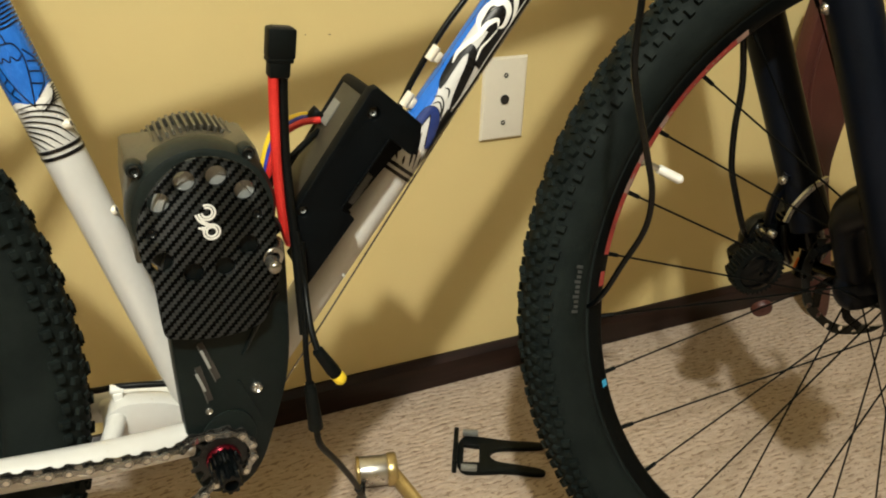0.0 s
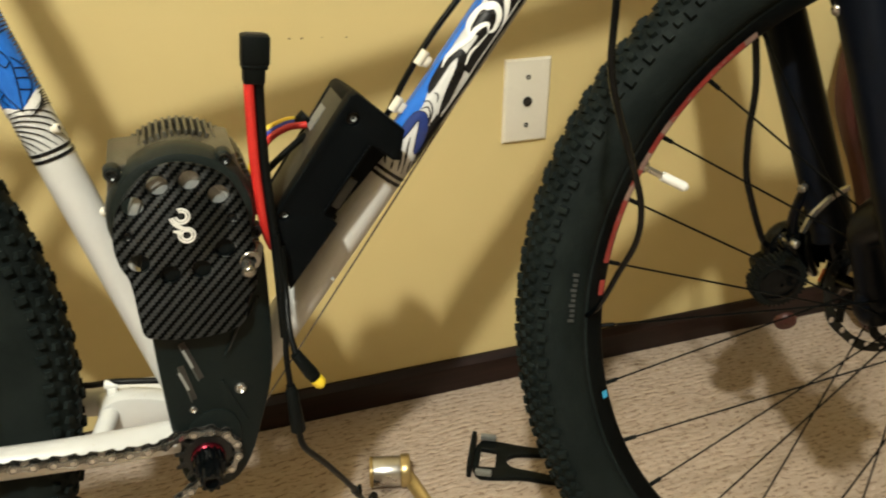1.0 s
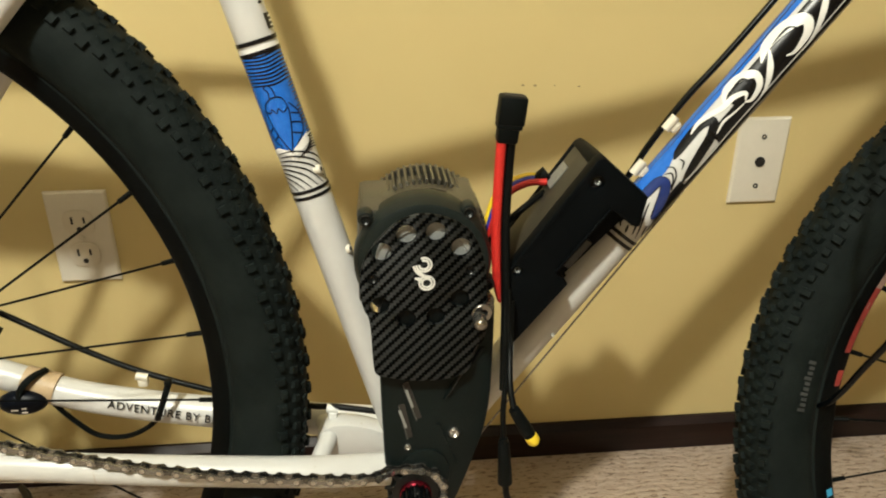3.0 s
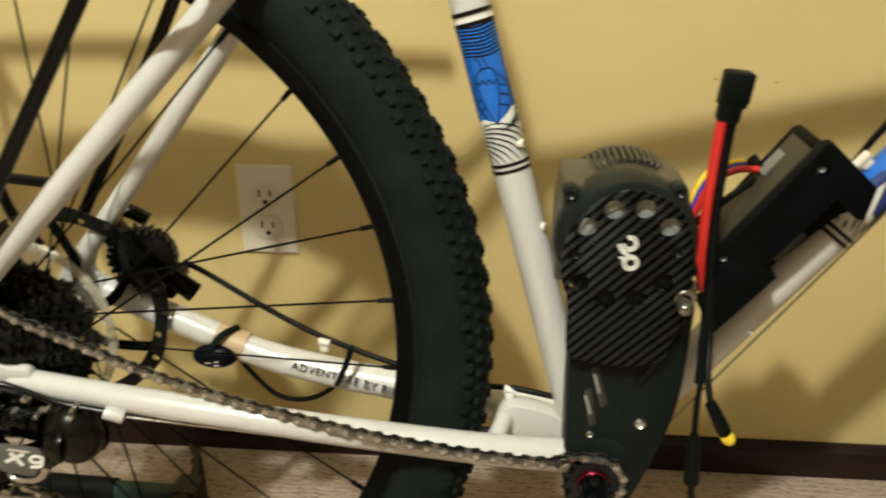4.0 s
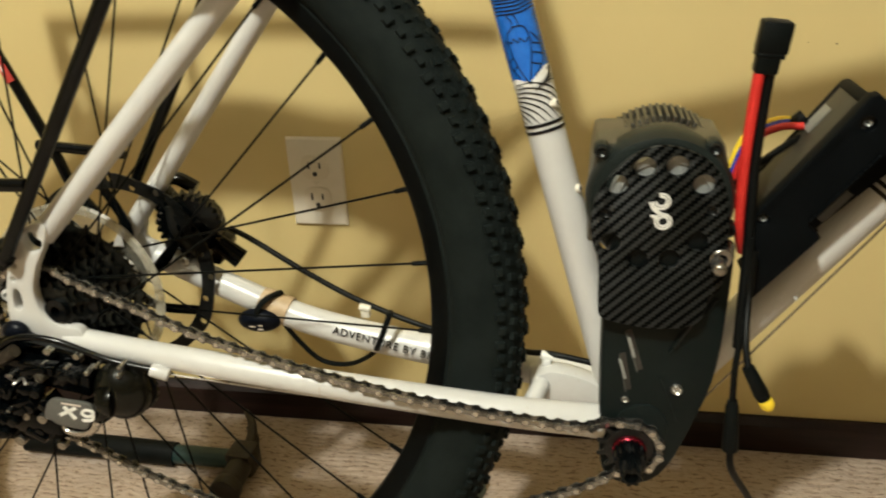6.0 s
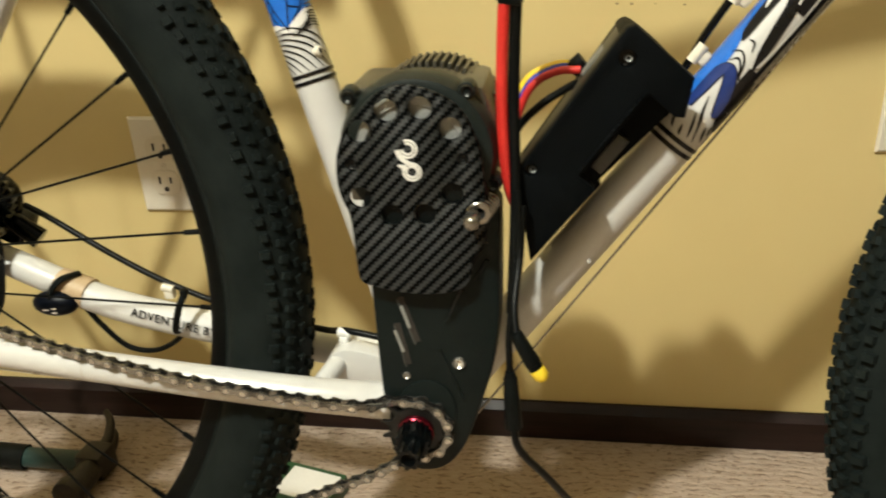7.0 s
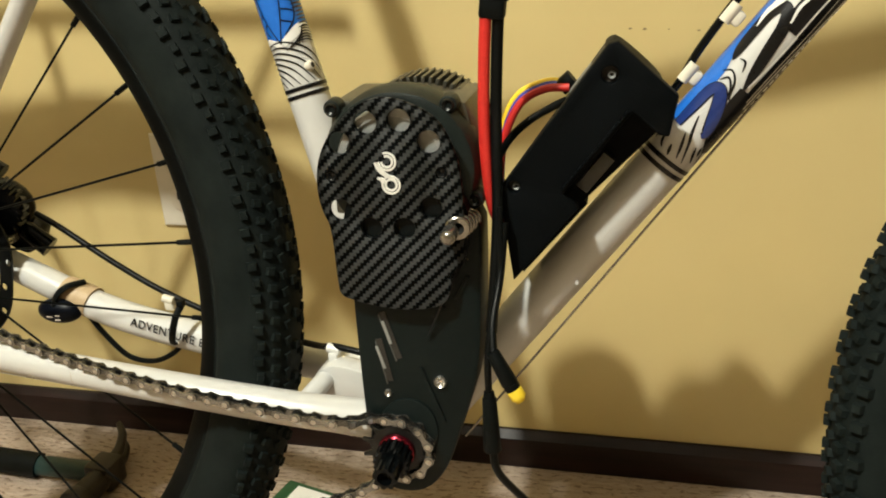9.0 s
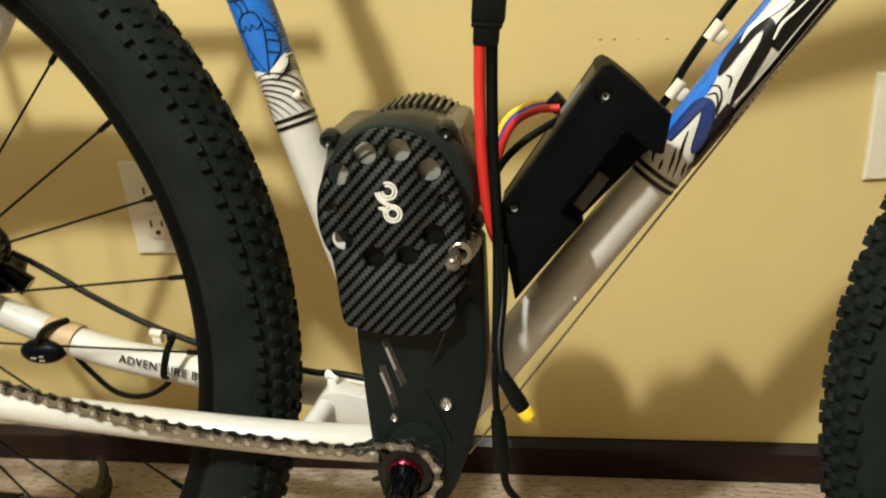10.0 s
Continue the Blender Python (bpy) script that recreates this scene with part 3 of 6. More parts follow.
def rotor(parent, m, y, r=0.080, metal=DARKSTEEL):
    ring = [circle2(0, 0, r * 0.86, 60)]
    for k in range(24):
        a = 2 * math.pi * k / 24
        rr = r * (0.93 + 0.025 * (-1) ** k)
        ring.append(circle2(rr * math.cos(a), rr * math.sin(a), 0.0032, 8))
    outer = [(r * (1 + 0.012 * math.sin(9 * t)) * math.cos(t), r * (1 + 0.012 * math.sin(9 * t)) * math.sin(t)) for t in (2 * math.pi * k / 108 for k in range(108))]
    bm = plate(outer, y - 0.001, y + 0.001, ring)
    disc = part("brake_rotor", bm, metal, parent, "drilled steel brake rotor", m)
    for k in range(6):
        a = 2 * math.pi * k / 6
        pts = [(0.020 * math.cos(a), 0.020 * math.sin(a)), (0.045 * math.cos(a + 0.28), 0.045 * math.sin(a + 0.28)), (r * 0.88 * math.cos(a + 0.62), r * 0.88 * math.sin(a + 0.62))]
        part("rotor_arm", stroke2(pts, 0.0085, y - 0.001, y + 0.001), GLOSSBLACK, disc, "", m)
    part("rotor_spider", revolve([(0.016, y - 0.0015), (0.024, y - 0.0015), (0.024, y + 0.0015), (0.016, y + 0.0015)], 32), GLOSSBLACK, disc, "black rotor arms", m)
    return disc


rotor(rear_wheel, REAR, 0.050, 0.090)
rotor(front_wheel, FRONT, 0.056, 0.066, DARKSTEEL)


def cassette():
    AXLE = Matrix.Translation(mid(-0.408, 0.373, -0.0192)) @ pose(0, 0, 0, -6.3, 0, -1.0)
    teeth = (34, 30, 26, 23, 20, 17, 15, 13, 11)
    first = None
    for i, n in enumerate(teeth):
        r = n * 0.0127 / (2 * math.pi) + 0.0012
        y = -0.018 - 0.0035 * i
        outline = []
        for k in range(n):
            for f, d in ((0.0, -0.0036), (0.3, -0.0032), (0.43, 0.0012), (0.57, 0.0012), (0.7, -0.0032)):
                a = 2 * math.pi * (k + f) / n
                outline.append(((r + d) * math.cos(a), (r + d) * math.sin(a)))
        inner = [circle2(0, 0, max(0.012, r * 0.5), 24)]
        if n > 20:
            for k in range(9):
                a = 2 * math.pi * k / 9 + i
                inner.append(circle2(r * 0.72 * math.cos(a), r * 0.72 * math.sin(a), r * 0.12, 8))
        bm = plate(outline, y - 0.0009, y + 0.0009, inner)
        if first is None:
            first = part("cassette", put(bm, revolve([(0.010, -0.013), (0.0195, -0.013), (0.0165, -0.042), (0.010, -0.046)], 28)), OILSTEEL, rear_wheel, "blackened steel sprocket cassette", AXLE)
        else:
            part("sprocket", bm, OILSTEEL, rear_wheel, "", AXLE)
    disc = part("spoke_protector", revolve([(0.030, -0.0110), (0.074, -0.0098), (0.074, -0.0088), (0.030, -0.0100)], 72), CLEAR, rear_wheel, "smoky clear plastic spoke protector disc", AXLE)
    part("lip", revolve([(0.0742, -0.0100), (0.0800, -0.0104), (0.0822, -0.0085), (0.0800, -0.0075), (0.0742, -0.0085)], 72), CLEARLIP, disc, "hazy raised lip", AXLE)


cassette()


def front_wheel_marks():
    y, dy = -0.0068, -0.0034
    rng = random.Random(8)
    a = 127.5
    while a < 168:
        da = rng.uniform(1.6, 5.0)
        pick = rng.random() < 0.74
        part("rim_decal", arc_patch(bmesh.new(), 0.2976, 0.3026, a, a + da, y, 8, dy), RIMRED if pick else RIMPALE, front_wheel, "red rim decal" if pick else "pale rim decal", FRONT, 0)
        a += da
    pale = bmesh.new()
    for _ in range(26):
        a0, r0 = rng.uniform(128, 166), rng.uniform(0.2980, 0.3020)
        h = y + dy * (r0 - 0.2976) / 0.0058 - 0.0003
        arc_patch(pale, r0, r0 + 0.0010, a0, a0 + rng.uniform(0.3, 1.3), h, 3, dy * 0.0010 / 0.0058)
    tagged(part("rim_decal", pale, RIMPALE, front_wheel, "pale worn flecks", FRONT, 0), kind="stuff")
    part("rim_decal", arc_patch(bmesh.new(), 0.2976, 0.3026, 173.6, 176.2, y, 4, dy), RIMRED, front_wheel, "red rim decal", FRONT, 0)
    part("rim_decal", arc_patch(bmesh.new(), 0.2976, 0.3026, 193.6, 194.9, y, 4, dy), CYAN, front_wheel, "cyan rim mark", FRONT, 0)
    grey = bmesh.new()
    for k in range(10):
        a0 = 172.0 + k * 0.78
        arc_patch(grey, 0.3262, 0.3302 if k % 3 else 0.3316, a0, a0 + 0.52, -0.0282, 2)
    tagged(part("tyre_print", grey, TYREGREY, front_wheel, "worn grey print on the tyre", FRONT, 0), kind="stuff")
    d = radians(153.9)
    p, q, e = (Vector((r * math.cos(d), 0, r * math.sin(d))) for r in (0.2965, 0.272, 0.2530))
    bm = cone(p, q, 0.0028, 0.0026, 12)
    put(bm, cone(p, p.lerp(q, 0.12), 0.0052, 0.0052, 6))
    part("valve_stem", bm, STEEL, front_wheel, "steel valve stem", FRONT)
    part("valve_cap", put(cone(q.lerp(p, 0.25), q.lerp(e, 0.85), 0.0042, 0.0044, 14), cone(q.lerp(e, 0.85), e, 0.0044, 0.0024, 14)), DECALWHITE, front_wheel, "white plastic valve cap", FRONT)


front_wheel_marks()

# -- the frame tubes --
ST0, ST1 = Vector((0.0645, 0.8165, 0.285)), Vector((-0.0890, 0.866, 0.830))
DT0, DT1 = Vector((0.0905, 0.8165, 0.288)), Vector((0.556, 0.852, 0.872))
ST_R, DT_R = 0.0146, 0.0168
seat_tube, ST_M = tube_part("seat_tube", ST0, ST1, ST_R, ST_R, WHITE, bicycle, "white seat tube with a blue graphic panel")
down_tube, DT_M = tube_part("down_tube", DT0, DT1, DT_R, DT_R, WHITE, bicycle, "white down tube with blue and black wave graphics")
tube_part("top_tube", (-0.0650, 0.852, 0.736), (0.525, 0.848, 0.862), 0.0150, 0.0160, WHITE, bicycle, "white top tube")
tube_part("head_tube", (0.565, 0.846, 0.800), (0.527, 0.854, 0.930), 0.0225, 0.0225, WHITE, bicycle, "white head tube")
part("bottom_bracket_shell", cone(mid(0.068, 0.285, -0.036), mid(0.068, 0.285, 0.036), 0.0215, 0.0215, 36, 0.002), WHITE, bicycle)
tube_part("seat_post", ST1 + Vector((0.004, 0, -0.02)), ST1 + Vector((-0.045, 0.007, 0.15)), 0.0135, 0.0135, GLOSSBLACK, bicycle, "black seat post")


def seat_tube_graphics():
    ink, blue, white, bright = bmesh.new(), bmesh.new(), bmesh.new(), bmesh.new()
    for s in (0.2425, 0.2475):
        patch(ink, ST_R, s, s + 0.0026, 0, 360, 0.0005, 40)
    patch(blue, ST_R, 0.2830, 0.3560, 0, 360, 0.0003, 40)
    patch(white, ST_R, 0.3560, 0.3595, 0, 360, 0.0004, 40)
    for s in (0.3532, 0.3610):
        patch(ink, ST_R, s, s + 0.0030, 0, 360, 0.0006, 40)
    rng = random.Random(3)
    # hatching of the white hills: arcs that sweep down to the bands
    for k in range(10):
        top = 0.2525 + 0.0032 * k
        a = -96 + 6 * k
        drop = 0.0030 + 0.0030 * k
        end = -70 + 21 * k
        sleeve(ink, ST_R, [(top, a - 8), (top - 0.02 * drop, a + 0.3 * (end - a)), (top - 0.35 * drop, a + 0.7 * (end - a)), (max(0.2510, top - drop), end)], (0.0005, 0.0012), 0.0005)
    for k in range(6):
        sleeve(ink, ST_R, [(0.2760 + 0.0022 * k, 112), (0.2790 + 0.0019 * k, 70), (0.2785 + 0.0012 * k, 36 + 5 * k), (0.2750 + 0.0004 * k, 6 + 9 * k)], (0.0004, 0.0010), 0.0007)
    # the hills' edge against the blue
    for k in range(5):
        sleeve(white, ST_R, [(0.2815 + 0.0012 * k, 104), (0.2855 + 0.0008 * k, 64), (0.2825 + 0.0004 * k, 28), (0.2795, 2)], 0.0042, 0.0004)
    sleeve(white, ST_R, [(0.2790, -100), (0.2825, -60), (0.2835, -40), (0.2805, -14), (0.2785, 0)], 0.0040, 0.0004)
    # lines across the blue
    for k in range(26):
        s = 0.2875 + 0.0026 * k
        off = rng.uniform(-6, 6)
        wide = (0.0003, 0.0013)
        if s < 0.330:
            sleeve(ink, ST_R, [(s, -112), (s + 0.0008, -85 + off), (s - 0.0004, -64 + off)], wide, 0.0005)
            sleeve(ink, ST_R, [(s, 58 + off), (s + 0.0006, 82 + off), (s, 112)], wide, 0.0005)
        else:
            sleeve(ink, ST_R, [(s, -112), (s + 0.0012, -50 + off), (s - 0.0006, 10 + off), (s + 0.0008, 60), (s, 112)], wide, 0.0005)
    # a long pepper over a round net
    sleeve(bright, ST_R, [(0.3170, -14), (0.3080, -6), (0.2980, -2), (0.2820, -2)], (0.0026, 0.0095), 0.0006)
    sleeve(bright, ST_R, [(0.3165, 6), (0.3080, 4), (0.2980, 0), (0.2850, -2)], (0.0024, 0.0080), 0.0006)
    for line in ([(0.2800, -2), (0.2930, -22), (0.3060, -34), (0.3165, -34), (0.3215, -16), (0.3225, 0), (0.3205, 20), (0.3120, 28), (0.3000, 20), (0.2890, 8), (0.2800, -2)],
                 [(0.3135, -34), (0.3120, -22), (0.3145, -16), (0.3110, -6), (0.3140, 2), (0.3105, 12), (0.3130, 26)],
                 [(0.3215, -12), (0.3270, -10), (0.3305, -18), (0.3320, -6), (0.3280, 4), (0.3220, 6)],
                 [(0.2860, -26), (0.2960, -50), (0.3060, -52), (0.3150, -40)],
                 [(0.2850, 16), (0.2940, 50), (0.3060, 58), (0.3160, 34)],
                 [(0.2920, -42), (0.2940, -30), (0.2950, -24)], [(0.2985, -50), (0.3005, -38), (0.3015, -30)],
                 [(0.2920, 42), (0.2935, 28), (0.2950, 16)], [(0.2990, 54), (0.3010, 38), (0.3020, 24)], [(0.3060, 56), (0.3075, 42), (0.3085, 30)]):
        sleeve(ink, ST_R, line, 0.0008, 0.0008)
    # print above the panel, too small to read
    for k in range(6):
        patch(ink, ST_R, 0.3860 + 0.0035 * k, 0.3880 + 0.0035 * k, 52, 68, 0.0005, 4)
    patch(ink, ST_R, 0.3680, 0.3790, 56, 92, 0.0005, 6)
    for k in range(3):
        patch(white, ST_R, 0.3695 + 0.0032 * k, 0.3708 + 0.0032 * k, 70, 88, 0.0008, 4)
    tagged(part("decal", blue, BLUE, seat_tube, "bright blue panel", ST_M, 60), kind="stuff")
    tagged(part("decal", white, DECALWHITE, seat_tube, "white hill shapes", ST_M, 60), kind="stuff")
    tagged(part("decal", bright, BLUE, seat_tube, "blue pepper shape", ST_M, 60), kind="stuff")
    tagged(part("decal", ink, INK, seat_tube, "black ink lines and bands", ST_M, 60), kind="stuff")


def down_tube_graphics():
    ink, blue, white, navy = bmesh.new(), bmesh.new(), bmesh.new(), bmesh.new()
    r = DT_R
    for s in (0.2375, 0.2430):
        patch(ink, r, s, s + 0.0030, 0, 360, 0.0005, 40)
    patch(blue, r, 0.258, 0.70, -180, -52, 0.0003, 26)
    blob(blue, r, [(0.262, -60, 0.006), (0.276, -50, 0.010), (0.290, -46, 0.010), (0.305, -44, 0.010), (0.320, -56, 0.008), (0.335, -58, 0.006)], 0.0004)
    patch(ink, r, 0.300, 0.70, 40, 185, 0.0003, 26)
    blob(ink, r, [(0.262, 78, 0.012), (0.275, 66, 0.020), (0.290, 62, 0.024), (0.305, 60, 0.024)], 0.0004)
    # zebra hatching next to the bands
    for line in ([(0.2476, -1), (0.2508, -5), (0.2543, -9)], [(0.2493, 18), (0.2574, 8), (0.2649, -3)], [(0.2486, 34), (0.2603, 18), (0.2677, 6), (0.2775, -6)],
                 [(0.2515, 53), (0.2565, 43), (0.2615, 36)], [(0.2572, 55), (0.2601, 51), (0.2634, 47)], [(0.2500, 74), (0.2560, 66), (0.2620, 60)],
                 [(0.2490, -22), (0.2530, -32), (0.2590, -36)], [(0.2510, -50), (0.2570, -56), (0.2620, -58)]):
        sleeve(ink, r, line, (0.0006, 0.0019), 0.0005)
    # a navy wave with a dark outline
    wave = [(0.2660, -30, 0.0044), (0.2800, -28, 0.0060), (0.2930, -24, 0.0062), (0.2968, -10, 0.0064), (0.2910, 6, 0.0072), (0.2800, 22, 0.0072), (0.2715, 30, 0.0050), (0.2690, 24, 0.0020)]
    blob(ink, r, [(s, a, w + 0.0014) for s, a, w in wave], 0.0006)
    blob(navy, r, wave, 0.0009)
    for line in ([(0.3060, -33), (0.3093, -17), (0.3052, 2), (0.2957, 16), (0.2974, 28)], [(0.3171, -21), (0.3173, -8), (0.3119, 1)], [(0.3010, -24), (0.3050, -12), (0.3010, 4), (0.2950, 12)]):
        sleeve(ink, r, line, (0.0005, 0.0013), 0.0006)
    # the tall black swash and its white crest
    blob(ink, r, [(0.3141, -31, 0.0013), (0.3204, -36, 0.0058), (0.3337, -40, 0.0076), (0.3470, -38, 0.0076), (0.3540, -20, 0.0066), (0.3455, 0, 0.0072), (0.3310, 10, 0.0072), (0.3154, 20, 0.0060), (0.3031, 28, 0.0013)], 0.0006)
    patch(ink, r, 0.345, 0.70, -8, 42, 0.0005, 12)
    patch(ink, r, 0.372, 0.70, -40, -8, 0.0005, 8)
    blob(white, r, [(0.3365, -41, 0.0008), (0.3462, -46, 0.0034), (0.3567, -36, 0.0039), (0.3663, -24, 0.0039), (0.3763, -21, 0.0039), (0.3840, -6, 0.0030), (0.3800, 6, 0.0008)], 0.0009)
    blob(white, r, [(0.3486, 7, 0.0010), (0.3583, 0, 0.0018), (0.3679, 5, 0.0013), (0.3780, 9, 0.0008)], 0.0009)
    # script-like white curls, each its own size, up the tube
    rng = random.Random(21)
    s = 0.368
    while s < 0.66:
        k = rng.uniform(0.8, 1.35)
        j = rng.uniform(-8, 8)
        blob(white, r, [(s, -30 + j, 0.0010), (s + 0.010 * k, -50 + j, 0.0060 * k), (s + 0.024 * k, -46 + j, 0.0075 * k), (s + 0.034 * k, -22 + j, 0.0066 * k), (s + 0.030 * k, 4 + j, 0.0052 * k), (s + 0.018 * k, 14 + j, 0.0030), (s + 0.012 * k, 4 + j, 0.0010)], 0.0010)
        if rng.random() < 0.7:
            blob(white, r, [(s + 0.020 * k, 34, 0.0006), (s + 0.032 * k, 22 + j, 0.0032), (s + 0.046 * k, -6 + j, 0.0046), (s + 0.056 * k, -34 + j, 0.0012)], 0.0011)
        if rng.random() < 0.6:
            blob(ink, r, [(s + 0.012 * k, -40 + j, 0.0004), (s + 0.024 * k, -38 + j, 0.0018), (s + 0.028 * k, -20 + j, 0.0006)], 0.0014)
        s += rng.uniform(0.040, 0.058) * k
    for a, w, lo in ((33, 0.0011, 0.307), (52, 0.0007, 0.300), (64, 0.0010, 0.296)):
        sleeve(white, r, [(lo + 0.026 * k, a + rng.uniform(-3, 3)) for k in range(15)], w, 0.0008)
    # dotted edge pattern, too small to read
    for k in range(70):
        s = 0.290 + 0.0052 * k
        patch(white, r, s, s + rng.uniform(0.0015, 0.0036), 72 + rng.uniform(-2, 2), 79 + rng.uniform(-2, 3), 0.0008, 3)
    for a in (-66, -84, -104):
        sleeve(ink, r, [(0.268 + 0.029 * k, a + rng.uniform(-5, 5)) for k in range(15)], (0.0003, 0.0010), 0.0006)
    tagged(part("decal", blue, BLUE, down_tube, "bright blue upper stripe", DT_M @ Matrix.Rotation(radians(-13), 4, "Z"), 60), kind="stuff")
    tagged(part("decal", white, DECALWHITE, down_tube, "white swash lines", DT_M @ Matrix.Rotation(radians(-13), 4, "Z"), 60), kind="stuff")
    tagged(part("decal", navy, NAVY, down_tube, "navy wave", DT_M @ Matrix.Rotation(radians(-13), 4, "Z"), 60), kind="stuff")
    tagged(part("decal", ink, INK, down_tube, "black wave shapes", DT_M @ Matrix.Rotation(radians(-13), 4, "Z"), 60), kind="stuff")


seat_tube_graphics()
down_tube_graphics()


def near_stays():
    cs = [mid(-0.400, 0.3520, -0.064), mid(-0.3051, 0.3433, -0.0685), mid(-0.1568, 0.3269, -0.0662), mid(-0.0197, 0.3099, -0.0564), mid(0.0486, 0.2997, -0.0440)]
    part("chain_stay", sweep(cs, 0.0098, 20, 8, r_end=0.0135), WHITE, bicycle, "white chain stay with scuffs")
    ss = [mid(-0.3915, 0.4545, -0.065), mid(-0.386, 0.460, -0.064), mid(-0.223, 0.626, -0.045), mid(-0.085, 0.775, -0.020)]
    part("seat_stay", sweep(ss, 0.0098, 18, 8), WHITE, bicycle, "white seat stay")
    outline = round2([(-0.386, 0.462), (-0.404, 0.460), (-0.424, 0.438), (-0.440, 0.402), (-0.4465, 0.366), (-0.432, 0.356), (-0.404, 0.348), (-0.380, 0.346), (-0.380, 0.366), (-0.400, 0.366), (-0.412, 0.376), (-0.4165, 0.396), (-0.408, 0.420), (-0.392, 0.442)], 2)
    slot = round2([(-0.4335, 0.4005), (-0.4275, 0.4005), (-0.4285, 0.381), (-0.4370, 0.380)], 2)
    y = mid(-0.42, 0.4, -0.075).y
    drop = part("dropout", plate(outline, y, y + 0.010, [circle2(-0.4035, 0.4445, 0.0084, 18), circle2(-0.4260, 0.4225, 0.0024, 10), circle2(-0.4300, 0.4095, 0.0022, 10), slot], 0.0016), WHITE, bicycle, "white slotted frame dropout")
    part("axle_nut", cone((-0.446, y + 0.012, 0.392), (-0.446, y + 0.022, 0.392), 0.004, 0.004, 14), DARKSTEEL, drop, "dark steel axle end")
    part("hanger", put(ball((-0.4385, y - 0.004, 0.3625), 0.0105, (1.15, 0.7, 0.95)), ball((-0.431, y - 0.002, 0.354), 0.009, (1.2, 0.7, 0.8))), FORKBLUE, drop, "dark blue painted hanger")
    part("eyelet", revolve([(0.0032, -0.004), (0.0058, -0.003), (0.0058, 0.003), (0.0032, 0.004)], 18), WHITE, drop, "", Matrix.Translation((-0.4495, y + 0.014, 0.388)))


def far_stays():
    cs = [mid(-0.370, 0.376, 0.050), mid(-0.296, 0.347, 0.047), mid(-0.217, 0.318, 0.045), mid(-0.101, 0.300, 0.040), mid(0.045, 0.288, 0.033)]
    part("chain_stay", sweep(cs, 0.0120, 20, 8, r_end=0.0150), WHITE, bicycle, "white far chain stay with printed slogan")
    ss = [mid(-0.396, 0.400, 0.052), mid(-0.384, 0.415, 0.051), mid(-0.218, 0.616, 0.035), mid(-0.085, 0.775, 0.018)]
    part("seat_stay", sweep(ss, 0.0088, 18, 8), WHITE, bicycle, "white seat stay")
    y = mid(-0.39, 0.39, 0.052).y
    part("dropout", plate(round2([(-0.376, 0.412), (-0.398, 0.410), (-0.420, 0.385), (-0.420, 0.355), (-0.400, 0.345), (-0.366, 0.368), (-0.366, 0.384), (-0.386, 0.390)], 2), y, y + 0.008, [circle2(-0.402, 0.368, 0.006, 14)], 0.001), WHITE, bicycle)


near_stays()
far_stays()
part("stay_bridge", put(sweep([mid(-0.010, 0.299, -0.034), mid(0.000, 0.306, 0.0), mid(-0.010, 0.292, 0.034)], 0.0075, 14), plate(round2([(-0.014, 0.300), (-0.004, 0.316), (0.012, 0.320), (0.050, 0.308), (0.055, 0.284), (0.000, 0.280)], 2), 0.808, 0.826, bevel=0.002)), WHITE, bicycle, "cast white stay bridge")
part("cable_clip", put(box((0.008, 0.009, 0.010), mid(0.003, 0.3185, 0.004), 0.002), cone(mid(-0.002, 0.326, 0.004), mid(0.008, 0.324, 0.004), 0.0038, 0.0038, 12)), DECALWHITE, bicycle, "white plastic cable clip")

# a slogan on the far chain stay


def slogan(text, start, end, size, parent):
    cu = bpy.data.curves.new("slogan", "FONT")
    cu.body, cu.size, cu.extrude, cu.align_y, cu.space_character = text, size, 0.0003, "CENTER", 1.12
    tmp = bpy.data.objects.new("slogan", cu)
    scene.collection.objects.link(tmp)
    me = bpy.data.meshes.new_from_object(tmp.evaluated_get(bpy.context.evaluated_depsgraph_get()))
    bpy.data.objects.remove(tmp)
    bpy.data.curves.remove(cu)
    width = max(v.co.x for v in me.vertices)
    d = (end - start).normalized()
    z = Vector((0, -1, 0.25)).normalized()
    z = (z - d * z.dot(d)).normalized()
    m = Matrix((d, z.cross(d), z)).transposed().to_4x4()
    m.translation = start
    k = (end - start).length / width
    me.transform(Matrix.Diagonal((k, k, 1, 1)))
    me.materials.append(INK)
    ob = new("slogan", me)
    place(ob, m, parent)
    return tagged(ob, "black printed slogan")


FAR_CS = [o for o in bicycle.children if o.name.startswith("chain_stay")][1]
slogan("ADVENTURE BY BIKE", mid(-0.1945, 0.3190, 0.0300), mid(-0.0900, 0.3010, 0.0226), 0.0088, FAR_CS)

# -- cables, clips and the speed sensor on the far stay --
part("brake_hose", sweep([mid(-0.300, 0.400, 0.066), mid(-0.276, 0.389, 0.064), mid(-0.220, 0.358, 0.060), mid(-0.167, 0.334, 0.056), mid(-0.097, 0.315, 0.048), mid(-0.02, 0.318, 0.020), mid(0.006, 0.327, 0.004), mid(0.05, 0.322, 0.0)], 0.0027, 10), BLACKWIRE, bicycle, "black rear brake cable housing")
for x, z in ((-0.168, 0.329),):
    part("cable_clip", put(box((0.009, 0.008, 0.009), mid(x, z - 0.003, 0.054), 0.002), cone(mid(x - 0.005, z + 0.004, 0.052), mid(x + 0.005, z + 0.0018, 0.052), 0.0036, 0.0036, 12)), PLATE, bicycle, "white plastic cable clip")
